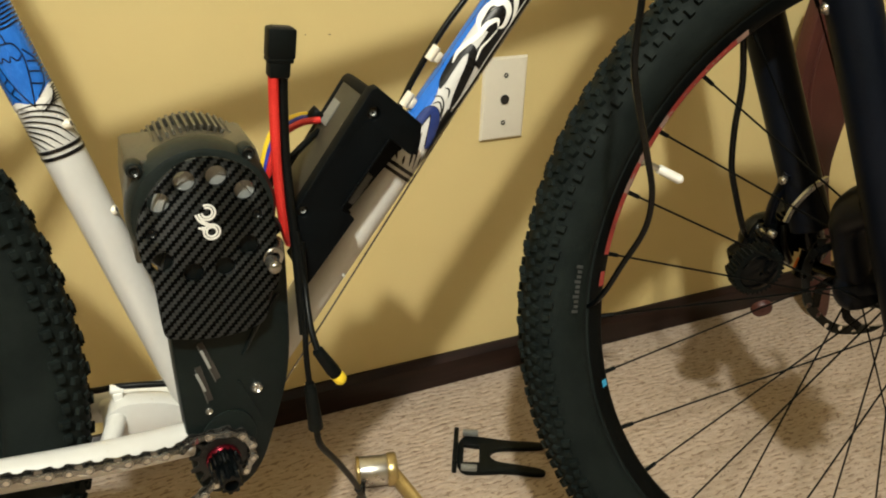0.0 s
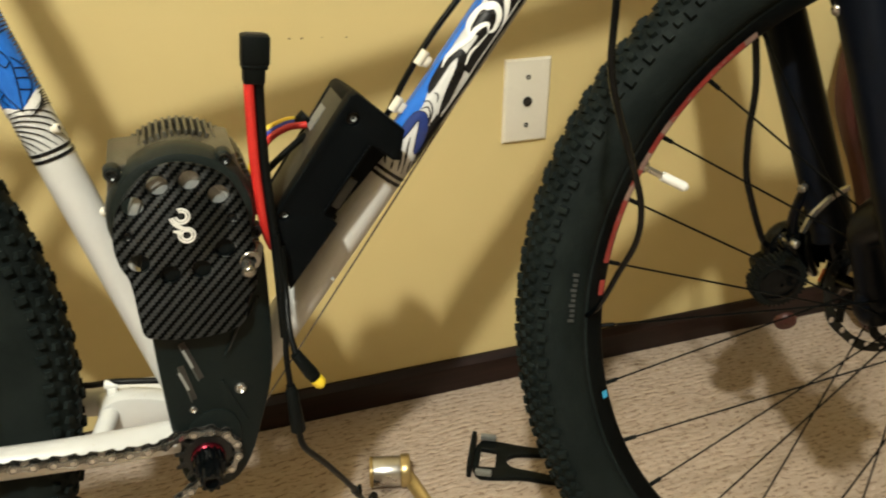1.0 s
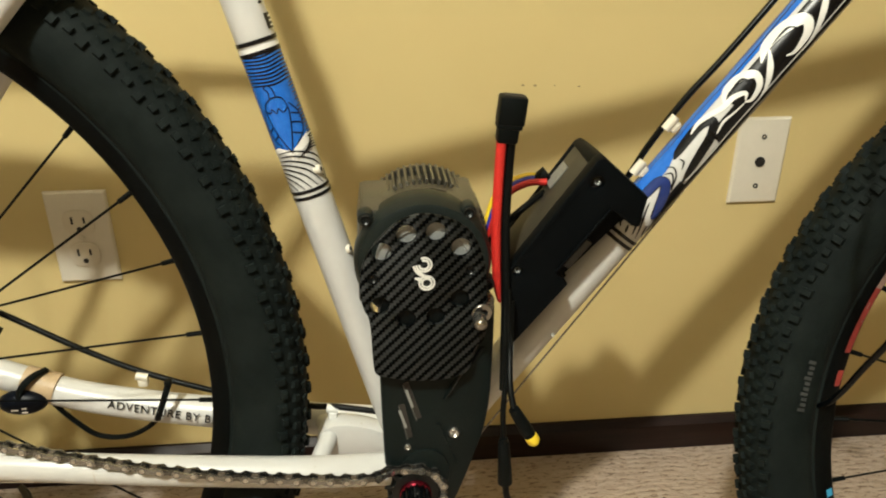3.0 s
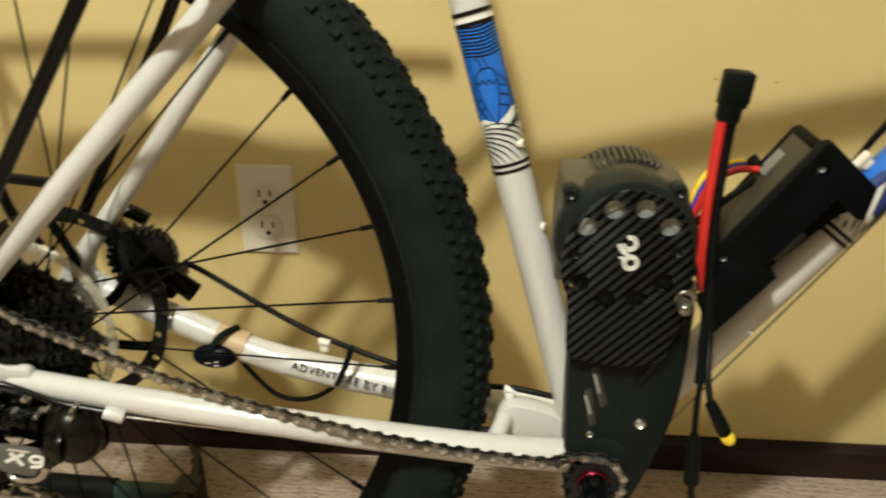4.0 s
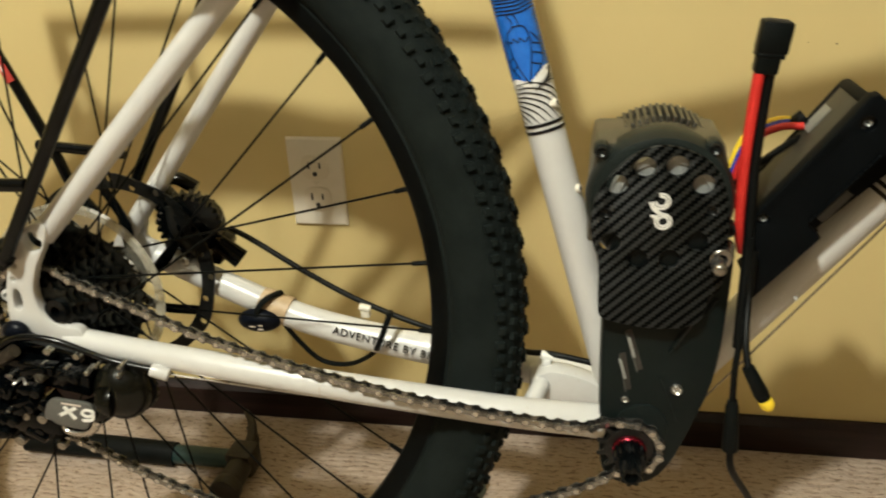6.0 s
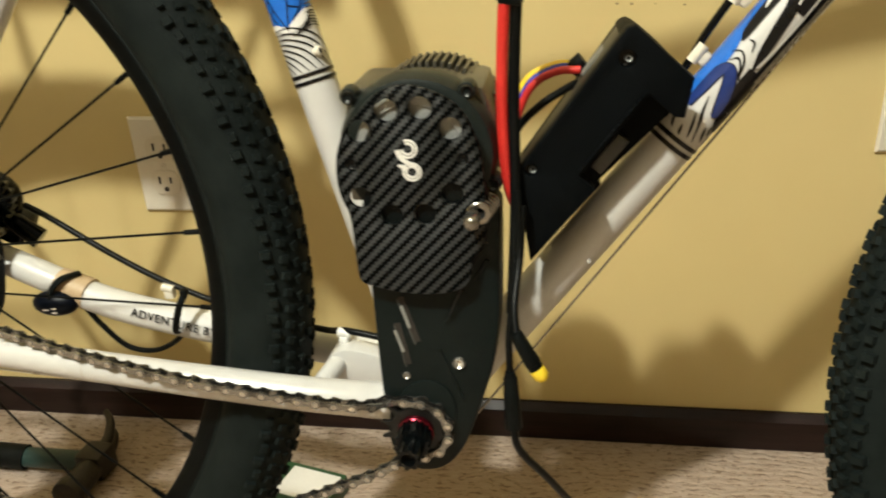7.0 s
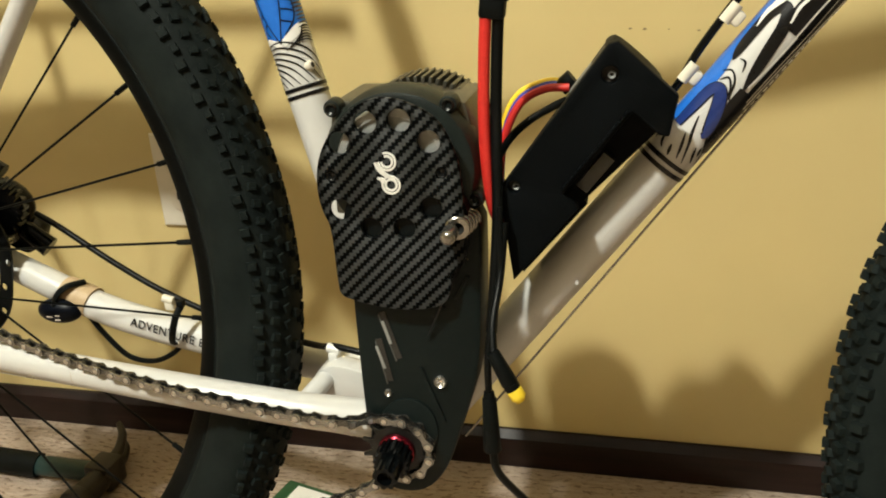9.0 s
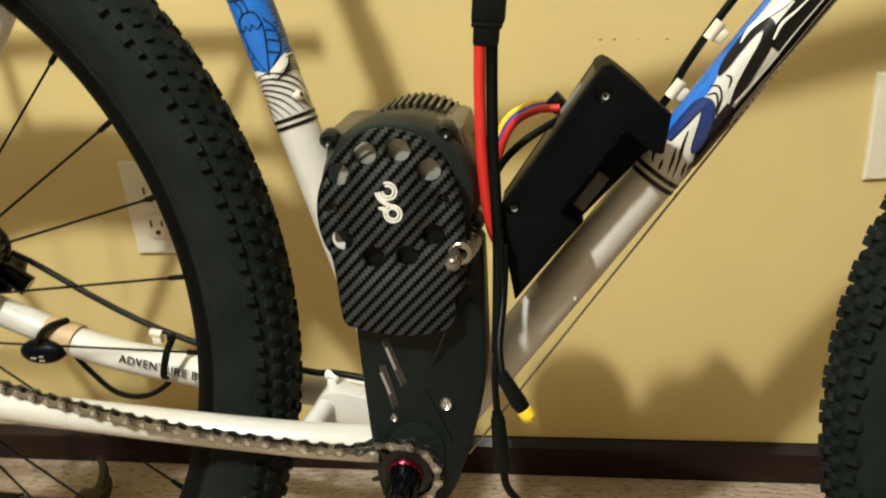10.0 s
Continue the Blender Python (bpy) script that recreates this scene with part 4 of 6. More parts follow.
part("cable_tie", put(sweep([(-0.1372, 0.850, 0.3430), (-0.1395, 0.8425, 0.3360), (-0.1420, 0.8415, 0.3294), (-0.1469, 0.8430, 0.3175), (-0.1520, 0.8500, 0.3054), (-0.1530, 0.8630, 0.2990)], 0.0018, 8, flat=1.6), box((0.006, 0.006, 0.0055), (-0.1370, 0.8480, 0.3445), 0.001)), BLACK, bicycle, "black cable tie")
part("sensor_cable", sweep([mid(-0.249, 0.314, 0.046), mid(-0.236, 0.296, 0.046), mid(-0.215, 0.276, 0.046), mid(-0.190, 0.273, 0.046), mid(-0.168, 0.283, 0.045), mid(-0.150, 0.300, 0.046)], 0.0024, 8), BLACK, bicycle, "thin black sensor lead")
sensor = part("speed_sensor", ball(mid(-0.2665, 0.3235, 0.032), 0.0142, (1.50, 0.72, 0.82)), FORKBLUE, bicycle, "small black oval speed sensor", pose(0, 0, 0))
for k, (dx, dz, w) in enumerate(((-0.004, -0.001, 0.006), (0.004, -0.0035, 0.005), (0.004, 0.0005, 0.004))):
    part("mark", box((w, 0.0006, 0.0012), mid(-0.2665 + dx, 0.3225 + dz, 0.0222)), PALEDECAL, sensor)
part("tape_wrap", sweep([mid(-0.268, 0.3355, 0.0470), mid(-0.254, 0.3305, 0.0465), mid(-0.241, 0.3258, 0.0462)], 0.0138, 18, 3, flat=1.06, r_end=0.0144), TAPE, bicycle, "brown tape wrapped round the stay")
part("cable_tie", sweep([mid(-0.268, 0.328, 0.026), mid(-0.264, 0.339, 0.028), mid(-0.256, 0.346, 0.034), mid(-0.248, 0.345, 0.048)], 0.0024, 8, flat=1.5), BLACK, bicycle, "black cable tie")


def caliper(name, at, flip, label):
    x, y, z = at
    before = set(bpy.data.objects)
    bm = ball((x, y, z), 0.021, (1.0, 0.85, 0.95))
    put(bm, box((0.030, 0.026, 0.020), (x + 0.006 * flip, y + 0.004, z - 0.016), 0.004, pose(0, 0, 0, 0, 25 * flip, 0)))
    put(bm, box((0.014, 0.020, 0.040), (x - 0.014 * flip, y + 0.002, z + 0.006), 0.003, pose(0, 0, 0, 0, -35 * flip, 0)))
    put(bm, cone((x + 0.010, y - 0.006, z - 0.008), (x + 0.030 * flip, y - 0.004, z - 0.026), 0.006, 0.0075, 14))
    body = part(name, bm, OILBLACK, bicycle, label)
    outline = []
    for k in range(24):
        for f, r in ((0.0, 0.0188), (0.28, 0.0220), (0.55, 0.0220), (0.8, 0.0188)):
            a = 2 * math.pi * (k + f) / 24
            outline.append((r * math.cos(a), r * math.sin(a)))
    part("pad_knob", plate(outline, -0.006, 0.006, bevel=0), GLOSSBLACK, body, "toothed black adjuster knob", Matrix.Translation((x + 0.004, y - 0.018, z + 0.006)) @ pose(0, 0, 0, 6, 0, 12 * flip))
    part("actuating_arm", put(sweep([(x - 0.004, y - 0.026, z + 0.020), (x - 0.002, y - 0.029, z + 0.004), (x + 0.010, y - 0.028, z - 0.014)], 0.0042, 10, flat=0.6), cone((x - 0.008, y - 0.027, z - 0.006), (x - 0.008, y - 0.032, z - 0.006), 0.004, 0.003, 10)), DARKSTEEL, body, "dark steel brake arm")
    for dx, dz in ((-0.012, 0.012), (0.012, -0.016), (-0.002, -0.020)):
        part("bolt", put(cone((x + dx, y - 0.026, z + dz), (x + dx, y - 0.012, z + dz), 0.0032, 0.0032, 12), ball((x + dx, y - 0.026, z + dz), 0.0032, (1, 0.6, 1))), STEEL, body, "steel bolt")
    grow = Matrix.Translation(at) @ Matrix.Diagonal((1.4, 1.15, 1.4, 1)) @ Matrix.Translation(-Vector(at))
    for ob in set(bpy.data.objects) - before:
        ob.data.transform(PLACED[ob].inverted() @ grow @ PLACED[ob])
    return body


caliper("brake_caliper", tuple(mid(-0.335, 0.404, 0.068)), 1, "black mechanical disc brake caliper")
part("brake_bracket", sweep([mid(-0.372, 0.440, 0.070), mid(-0.352, 0.446, 0.072), mid(-0.332, 0.436, 0.074)], 0.007, 12, flat=0.7), GLOSSBLACK, bicycle, "black brake mounting bracket")
part("brake_bracket", sweep([mid(-0.362, 0.375, 0.070), mid(-0.340, 0.372, 0.072), mid(-0.318, 0.385, 0.074)], 0.007, 12, flat=0.7), GLOSSBLACK, bicycle, "black brake mounting bracket")

# -- rear rack --


def rack():
    y_n, y_f = mid(-0.4, 0.5, -0.085).y, mid(-0.4, 0.5, 0.066).y

    def pt(x, z, y):
        return (x, y, z)

    leg = part("rear_rack", sweep([pt(-0.422, 0.432, y_n), pt(-0.415, 0.448, y_n), pt(-0.292, 0.631, y_n), pt(-0.186, 0.795, y_n + 0.01)], 0.0056, 14), GLOSSBLACK, bicycle, "black tubular rear luggage rack")
    part("rack_leg", sweep([pt(-0.394, 0.440, y_f), pt(-0.383, 0.457, y_f), pt(-0.292, 0.608, y_f), pt(-0.186, 0.795, y_f - 0.01)], 0.0056, 14), GLOSSBLACK, leg)
    part("rack_leg", sweep([pt(-0.440, 0.408, y_f), pt(-0.460, 0.440, y_f), pt(-0.472, 0.482, y_f), pt(-0.517, 0.609, y_f), pt(-0.572, 0.760, y_f), pt(-0.580, 0.798, y_f)], 0.0052, 14), GLOSSBLACK, leg)
    part("reflective_band", cone(pt(-0.4925, 0.539, y_f), pt(-0.5100, 0.588, y_f), 0.0056, 0.0056, 20), REDMARK, leg, "red reflective band")
    # the highlight on the round band, put in as a thin white bar
    part("band_highlight", cone(pt(-0.4955, 0.5480, y_f - 0.0050), pt(-0.5010, 0.5630, y_f - 0.0050), 0.0009, 0.0009, 8), DECALWHITE, leg, "highlight painted as a pale stripe")
    part("rack_leg", sweep([pt(-0.424, 0.436, y_n), pt(-0.455, 0.440, y_n), pt(-0.530, 0.452, y_n), pt(-0.590, 0.560, y_n), pt(-0.586, 0.798, y_n)], 0.0052, 14), GLOSSBLACK, leg)
    part("rack_strut", sweep([pt(-0.388, 0.4955, y_n), pt(-0.466, 0.4950, y_n), pt(-0.565, 0.500, y_n)], 0.0054, 12), GLOSSBLACK, leg)
    part("rack_strut", cone(pt(-0.484, 0.478, y_f), pt(-0.398, 0.470, y_f), 0.0052, 0.0052, 12), GLOSSBLACK, leg)
    part("side_rail", sweep([pt(-0.588, 0.648, y_n), pt(-0.450, 0.652, y_n), pt(-0.300, 0.657, y_n), pt(-0.236, 0.657, y_n), pt(-0.213, 0.668, y_n), pt(-0.204, 0.700, y_n + 0.003), pt(-0.200, 0.800, y_n + 0.008)], 0.0052, 12), GLOSSBLACK, leg, "black bent lower side rail")
    y_m = y_n + 0.066
    for y in (y_m, y_f):
        part("top_rail", sweep([pt(-0.585, 0.795, y), pt(-0.450, 0.796, y), pt(-0.250, 0.788, y), pt(-0.120, 0.780, y)], 0.0080, 12), GLOSSBLACK, leg)
        part("rear_post", cone(pt(-0.584, 0.730, y), pt(-0.584, 0.800, y), 0.0075, 0.0075, 12), GLOSSBLACK, leg)
    for x in (-0.580, -0.44, -0.19):
        part("cross_rail", cone(pt(x, 0.794, y_m if x == -0.44 else y_n), pt(x, 0.794, y_f), 0.0060, 0.0060, 12), GLOSSBLACK, leg)
    part("axle_mount", plate(round2([(-0.440, 0.440), (-0.414, 0.446), (-0.405, 0.425), (-0.422, 0.395), (-0.446, 0.395), (-0.470, 0.428)], 2), y_n + 0.024, y_n + 0.032, bevel=0.001), BLACK, leg)


rack()

# -- chain and derailleur --
RING = mid(0.0690, 0.2870, -0.058)


def link_mesh(half, name, metal):
    bm = bmesh.new()
    p = 0.0127
    for s in (-1, 1):
        outline = []
        for k in range(24):
            a = 2 * math.pi * k / 24
            c, d = math.cos(a), math.sin(a)
            outline.append((0.0039 * c + math.copysign(p / 2, c), 0.0037 * d) if abs(c) > 1e-6 else (0.0, math.copysign(0.0018, d)))
        put(bm, plate(outline, s * half - 0.0005, s * half + 0.0005))
    for x in (-p / 2, p / 2):
        put(bm, cone((x, -half - 0.0009, 0), (x, half + 0.0009, 0), 0.0021, 0.0021, 10))
    mesh = finish(name, bm, metal)
    mesh.materials.append(STEEL)
    for face in mesh.polygons:
        if abs(face.center.y) > half + 0.0007:
            face.material_index = 1
    return mesh


def chain():
    links = [link_mesh(0.0020, "link", CHAINDARK), link_mesh(0.0032, "link", CHAINSTEEL)]
    path = [Vector((-0.4466, 0.765, 0.3276)), Vector((-0.4560, 0.770, 0.3409)), Vector((-0.4630, 0.775, 0.3598)), Vector((-0.4605, 0.777, 0.3850)), Vector((-0.4500, 0.780, 0.4040)), Vector((-0.4310, 0.782, 0.4170)), mid(-0.4080, 0.4130, -0.058), mid(-0.3860, 0.4010, -0.058), mid(-0.3437, 0.3863, -0.0611), mid(-0.2531, 0.3587, -0.0690), mid(-0.1086, 0.3323, -0.0790), mid(0.0195, 0.3130, -0.0720), mid(0.0500, 0.3090, -0.058)]
    for a in (82, 50, 18, -14, -46, -78, -104):
        path.append(RING + Vector((0.0235 * math.cos(radians(a)), 0, 0.0235 * math.sin(radians(a)))))
    path += [mid(0.0440, 0.2510, -0.058), mid(0.0190, 0.2370, -0.058), mid(-0.0600, 0.2010, -0.058), mid(-0.1600, 0.1760, -0.056), mid(-0.2500, 0.1750, -0.058), mid(-0.3440, 0.2060, -0.060), mid(-0.4050, 0.2400, -0.064), mid(-0.4500, 0.2600, -0.066)]
    line = smooth_line(path, 24)
    run = [0.0]
    for a, b in zip(line, line[1:]):
        run.append(run[-1] + (b - a).length)

    def at(s):
        i = min(max(1, int(np.searchsorted(run, s))), len(line) - 1)
        f = (s - run[i - 1]) / max(1e-9, run[i] - run[i - 1])
        return line[i - 1].lerp(line[i], f)

    pitch = 0.0127
    count = int(run[-1] / pitch)
    pins = bmesh.new()
    for k in range(count + 1):
        q = at(k * pitch)
        put(pins, cone(q + Vector((0, -0.0022, 0)), q + Vector((0, 0.0022, 0)), 0.0031, 0.0031, 10))
    body = part("chain", pins, DARKSTEEL, bicycle, "oily steel roller chain hanging slack")
    for k in range(count):
        a, b = at(k * pitch), at((k + 1) * pitch)
        d = (b - a).normalized()
        y = Vector((0, 1, 0))
        y = (y - d * y.dot(d)).normalized()
        m = Matrix((d, y, d.cross(y))).transposed().to_4x4()
        m.translation = (a + b) / 2
        place(new("link", links[k % 2]), m, body)


def drive_ring():
    teeth = 12
    outline = []
    for k in range(teeth):
        for f, d in ((0.0, -0.004), (0.28, -0.0036), (0.42, 0.0030), (0.58, 0.0030), (0.72, -0.0036)):
            a = 2 * math.pi * (k + f) / teeth
            outline.append(((0.0225 + d) * math.cos(a), (0.0225 + d) * math.sin(a)))
    m = Matrix.Translation(RING)
    ring = part("chainring", plate(outline, -0.0011, 0.0011, bevel=0.0003), DARKSTEEL, bicycle, "small dark oily chainring", m)
    part("lock_ring", revolve([(0.009, -0.006), (0.0120, -0.0060), (0.0130, -0.0050), (0.0132, -0.002), (0.009, -0.002)], 40), ANODRED, ring, "red anodised lock ring", m)
    spl = []
    for k in range(16):
        for f, r in ((0.1, 0.0108), (0.4, 0.0108), (0.55, 0.0126), (0.9, 0.0126)):
            a = 2 * math.pi * (k + f) / 16
            spl.append((r * math.cos(a), r * math.sin(a)))
    part("splined_hub", plate(spl, -0.019, -0.004, bevel=0), GLOSSBLACK, ring, "black splined hub", m)
    sp = []
    for k in range(8):
        for f, r in ((0.1, 0.0070), (0.4, 0.0070), (0.55, 0.0086), (0.9, 0.0086)):
            a = 2 * math.pi * (k + f) / 8
            sp.append((r * math.cos(a), r * math.sin(a)))
    part("crank_spindle", plate(sp, -0.034, -0.019, [circle2(0, 0, 0.0052, 16)]), GLOSSBLACK, ring, "hollow black crank spindle end", m)
    part("spindle_bore", revolve([(0.001, -0.026), (0.0050, -0.026), (0.0050, -0.020), (0.001, -0.020)], 16), NICKEL, ring, "bright spindle bore", m)


chain()
drive_ring()


def derailleur():
    y = 0.757
    bm = sweep([(-0.4340, y, 0.3560), (-0.4480, y - 0.004, 0.3520), (-0.4600, y - 0.006, 0.3380), (-0.4640, y - 0.008, 0.3180)], 0.0085, 16, flat=0.8)
    put(bm, box((0.006, 0.016, 0.044), (-0.4560, y - 0.010, 0.3420), 0.0012, pose(0, 0, 0, 0, 14, 0)))
    put(bm, cone((-0.4640, y - 0.014, 0.3120), (-0.4640, y + 0.006, 0.3120), 0.0135, 0.0140, 26, 0.002))
    put(bm, box((0.026, 0.020, 0.042), (-0.4560, y - 0.002, 0.300), 0.0015, pose(0, 0, 0, 0, 20, 0)))
    body = part("rear_derailleur", bm, OILBLACK, bicycle, "black rear derailleur with a grey cover plate")
    part("parallelogram", put(box((0.080, 0.016, 0.020), (-0.4050, y - 0.008, 0.3330), 0.0016, pose(0, 0, 0, 0, 9, -4)), box((0.064, 0.012, 0.010), (-0.4120, y + 0.004, 0.3490), 0.0012, pose(0, 0, 0, 0, 14, 0))), OILBLACK, body)
    part("lower_link", box((0.070, 0.016, 0.018), (-0.4360, y - 0.014, 0.2900), 0.0014, pose(0, 0, 0, 0, 6, 0)), OILBLACK, body)
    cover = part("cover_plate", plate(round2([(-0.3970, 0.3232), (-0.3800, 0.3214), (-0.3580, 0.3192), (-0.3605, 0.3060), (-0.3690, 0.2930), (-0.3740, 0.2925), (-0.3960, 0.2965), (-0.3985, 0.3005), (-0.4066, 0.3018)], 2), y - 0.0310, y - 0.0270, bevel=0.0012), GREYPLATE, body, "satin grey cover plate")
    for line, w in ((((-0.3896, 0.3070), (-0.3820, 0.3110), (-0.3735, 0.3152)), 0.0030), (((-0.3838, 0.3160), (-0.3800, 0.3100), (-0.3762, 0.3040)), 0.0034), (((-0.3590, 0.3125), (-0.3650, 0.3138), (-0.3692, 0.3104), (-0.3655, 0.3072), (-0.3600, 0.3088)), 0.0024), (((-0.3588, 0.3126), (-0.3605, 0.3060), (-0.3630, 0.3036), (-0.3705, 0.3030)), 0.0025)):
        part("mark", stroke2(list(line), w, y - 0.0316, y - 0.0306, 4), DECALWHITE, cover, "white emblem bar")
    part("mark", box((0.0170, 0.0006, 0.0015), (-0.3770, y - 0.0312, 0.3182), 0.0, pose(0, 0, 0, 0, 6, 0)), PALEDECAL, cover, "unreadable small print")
    part("lip", sweep([(-0.3945, y - 0.024, 0.2905), (-0.3900, y - 0.026, 0.2860), (-0.3780, y - 0.027, 0.2855), (-0.3680, y - 0.027, 0.2890), (-0.3600, y - 0.026, 0.2990)], 0.0024, 10, flat=1.5), STEEL, cover, "bright lower lip")
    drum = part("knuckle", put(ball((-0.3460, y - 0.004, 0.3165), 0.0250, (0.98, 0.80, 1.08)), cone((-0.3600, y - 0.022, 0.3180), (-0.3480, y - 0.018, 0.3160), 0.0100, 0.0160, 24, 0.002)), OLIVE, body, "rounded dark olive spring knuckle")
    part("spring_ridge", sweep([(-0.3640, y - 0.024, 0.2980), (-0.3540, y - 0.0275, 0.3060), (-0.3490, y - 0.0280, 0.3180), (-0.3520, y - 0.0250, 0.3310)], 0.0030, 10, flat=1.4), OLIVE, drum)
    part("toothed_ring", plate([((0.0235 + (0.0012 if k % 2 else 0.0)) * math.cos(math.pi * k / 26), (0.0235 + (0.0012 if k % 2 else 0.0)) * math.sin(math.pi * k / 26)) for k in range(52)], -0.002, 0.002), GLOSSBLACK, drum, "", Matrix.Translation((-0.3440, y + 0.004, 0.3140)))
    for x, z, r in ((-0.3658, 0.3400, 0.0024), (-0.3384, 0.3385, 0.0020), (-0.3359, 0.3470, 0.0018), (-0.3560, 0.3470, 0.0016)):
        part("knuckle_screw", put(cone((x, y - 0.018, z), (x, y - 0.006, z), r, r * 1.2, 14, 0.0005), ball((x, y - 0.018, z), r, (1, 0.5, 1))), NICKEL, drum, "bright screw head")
    for dy in (-0.006, 0.012):
        part("cage_plate", plate(round2([(-0.4990, 0.2760), (-0.5060, 0.2660), (-0.4990, 0.2575), (-0.4600, 0.2560), (-0.4150, 0.2590), (-0.3700, 0.2800), (-0.3480, 0.3000), (-0.3560, 0.3120), (-0.3950, 0.2900), (-0.4400, 0.2780), (-0.4780, 0.2820)], 2), y + dy, y + dy + 0.0022, [circle2(-0.4880, 0.2680, 0.005, 12)], 0.0005), BOXBLACK, body)
    for x, z in ((-0.4860, 0.2700), (-0.3620, 0.2980)):
        outline = []
        for k in range(11):
            for f, r in ((0.0, 0.0110), (0.35, 0.0115), (0.45, 0.0145), (0.6, 0.0145), (0.75, 0.0115)):
                a = 2 * math.pi * (k + f) / 11
                outline.append((r * math.cos(a), r * math.sin(a)))
        part("jockey_wheel", plate(outline, y - 0.001, y + 0.006, [circle2(0.008 * math.cos(a), 0.008 * math.sin(a), 0.0022, 8) for a in (0, 2.1, 4.2)]), BLACK, body, "", Matrix.Translation((x, 0.0, z)) @ pose(0, 0, 0))
    rng = random.Random(12)
    for x, z, w, h, dy, turn in ((-0.4480, 0.3230, 0.026, 0.015, -0.016, 30), (-0.4260, 0.3080, 0.022, 0.013, -0.018, -20), (-0.4700, 0.2920, 0.024, 0.016, -0.014, 60), (-0.4820, 0.3040, 0.014, 0.022, -0.008, 15), (-0.4100, 0.3420, 0.030, 0.011, -0.012, 8), (-0.4280, 0.2790, 0.032, 0.012, -0.012, 14), (-0.4880, 0.2800, 0.016, 0.016, -0.010, -30), (-0.3820, 0.3360, 0.020, 0.012, -0.012, 20), (-0.4420, 0.2960, 0.014, 0.010, -0.022, 45), (-0.4160, 0.3240, 0.018, 0.009, -0.018, -10), (-0.4600, 0.2780, 0.020, 0.010, -0.016, 20), (-0.4060, 0.3090, 0.014, 0.012, -0.016, 60)):
        bm = box((w, 0.016, h * 0.8), (x, y + dy, z), 0.0012, pose(0, 0, 0, 0, turn, 0))
        put(bm, box((w * 0.6, 0.006, h * 0.45), (x + rng.uniform(-0.003, 0.003), y + dy - 0.009, z + rng.uniform(-0.003, 0.003)), 0.0008, pose(0, 0, 0, 0, turn + rng.uniform(-25, 25), 0)))
        put(bm, cone((x + 0.006, y + dy - 0.011, z), (x + 0.006, y + dy, z), 0.0044, 0.0050, 16, 0.0010))
        part("linkage", bm, OILBLACK, body)
    for x, z, r, d in ((-0.4374, 0.3324, 0.0030, 0.022), (-0.4526, 0.3185, 0.0026, 0.024), (-0.4127, 0.3244, 0.0048, 0.028), (-0.4266, 0.2991, 0.0050, 0.028), (-0.4122, 0.2967, 0.0052, 0.028), (-0.4411, 0.3033, 0.0026, 0.029), (-0.4492, 0.2635, 0.0062, 0.018), (-0.4134, 0.2577, 0.0050, 0.014), (-0.3749, 0.3520, 0.0036, 0.018), (-0.4044, 0.3438, 0.0040, 0.022), (-0.4119, 0.3304, 0.0044, 0.022), (-0.4005, 0.3550, 0.0040, 0.018), (-0.3840, 0.3430, 0.0024, 0.022), (-0.4787, 0.2710, 0.0028, 0.020), (-0.4674, 0.2662, 0.0030, 0.020), (-0.4600, 0.2960, 0.0024, 0.024)):
        r, d = r * 0.80, d - (0.006 if z > 0.32 else 0.003)
        part("bolt", put(cone((x, y - d - 0.0016, z), (x, y - d + 0.005, z), r, r * 1.1, 14, 0.0005), cone((x, y - d - 0.0019, z), (x, y - d - 0.0012, z), r * 0.5, r * 0.5, 6)), NICKEL, body, "bright steel bolt")
    part("copper_bush", cone((-0.4060, y - 0.024, 0.3370), (-0.4030, y - 0.010, 0.3380), 0.0048, 0.0052, 18, 0.0008), LIDBROWN, body, "brown bronze bush")
    part("barrel_adjuster", put(cone((-0.4420, y - 0.016, 0.3480), (-0.4270, y - 0.016, 0.3575), 0.0052, 0.0056, 20), cone((-0.4500, y - 0.016, 0.3425), (-0.4425, y - 0.016, 0.3475), 0.0046, 0.0054, 20, 0.0008)), HAMMERHEAD, body, "dark bronze cable adjuster")
    part("spring", sweep([(-0.440 + 0.004 * k, y - 0.018 + 0.004 * math.sin(2.4 * k), 0.330 - 0.001 * k + 0.004 * math.cos(2.4 * k)) for k in range(9)], 0.0012, 8, 6), STEEL, body, "bright coil spring")
    part("shift_housing", sweep([(-0.4560, y - 0.014, 0.3400), (-0.4400, y - 0.015, 0.3600), (-0.4180, y - 0.014, 0.3695), (-0.3890, y - 0.012, 0.3660), (-0.3500, y - 0.008, 0.3480), (-0.3150, y - 0.006, 0.3395)], 0.0026, 10), GLOSSBLACK, bicycle, "black shift cable housing")
    part("housing_stop", put(cone((-0.3160, y - 0.006, 0.3395), (-0.3020, y - 0.004, 0.3335), 0.0054, 0.0058, 16, 0.0008), box((0.010, 0.014, 0.008), (-0.3090, y + 0.004, 0.3385), 0.001)), WHITE, bicycle, "white cable stop")
    part("shift_cable", cone((-0.3060, y - 0.004, 0.3345), mid(0.060, 0.2640, -0.02), 0.0008, 0.0008, 6), STEEL, bicycle, "bare shift cable under the stay")


derailleur()

# -- the motor --
MX, MZ = 0.0795, 0.4835


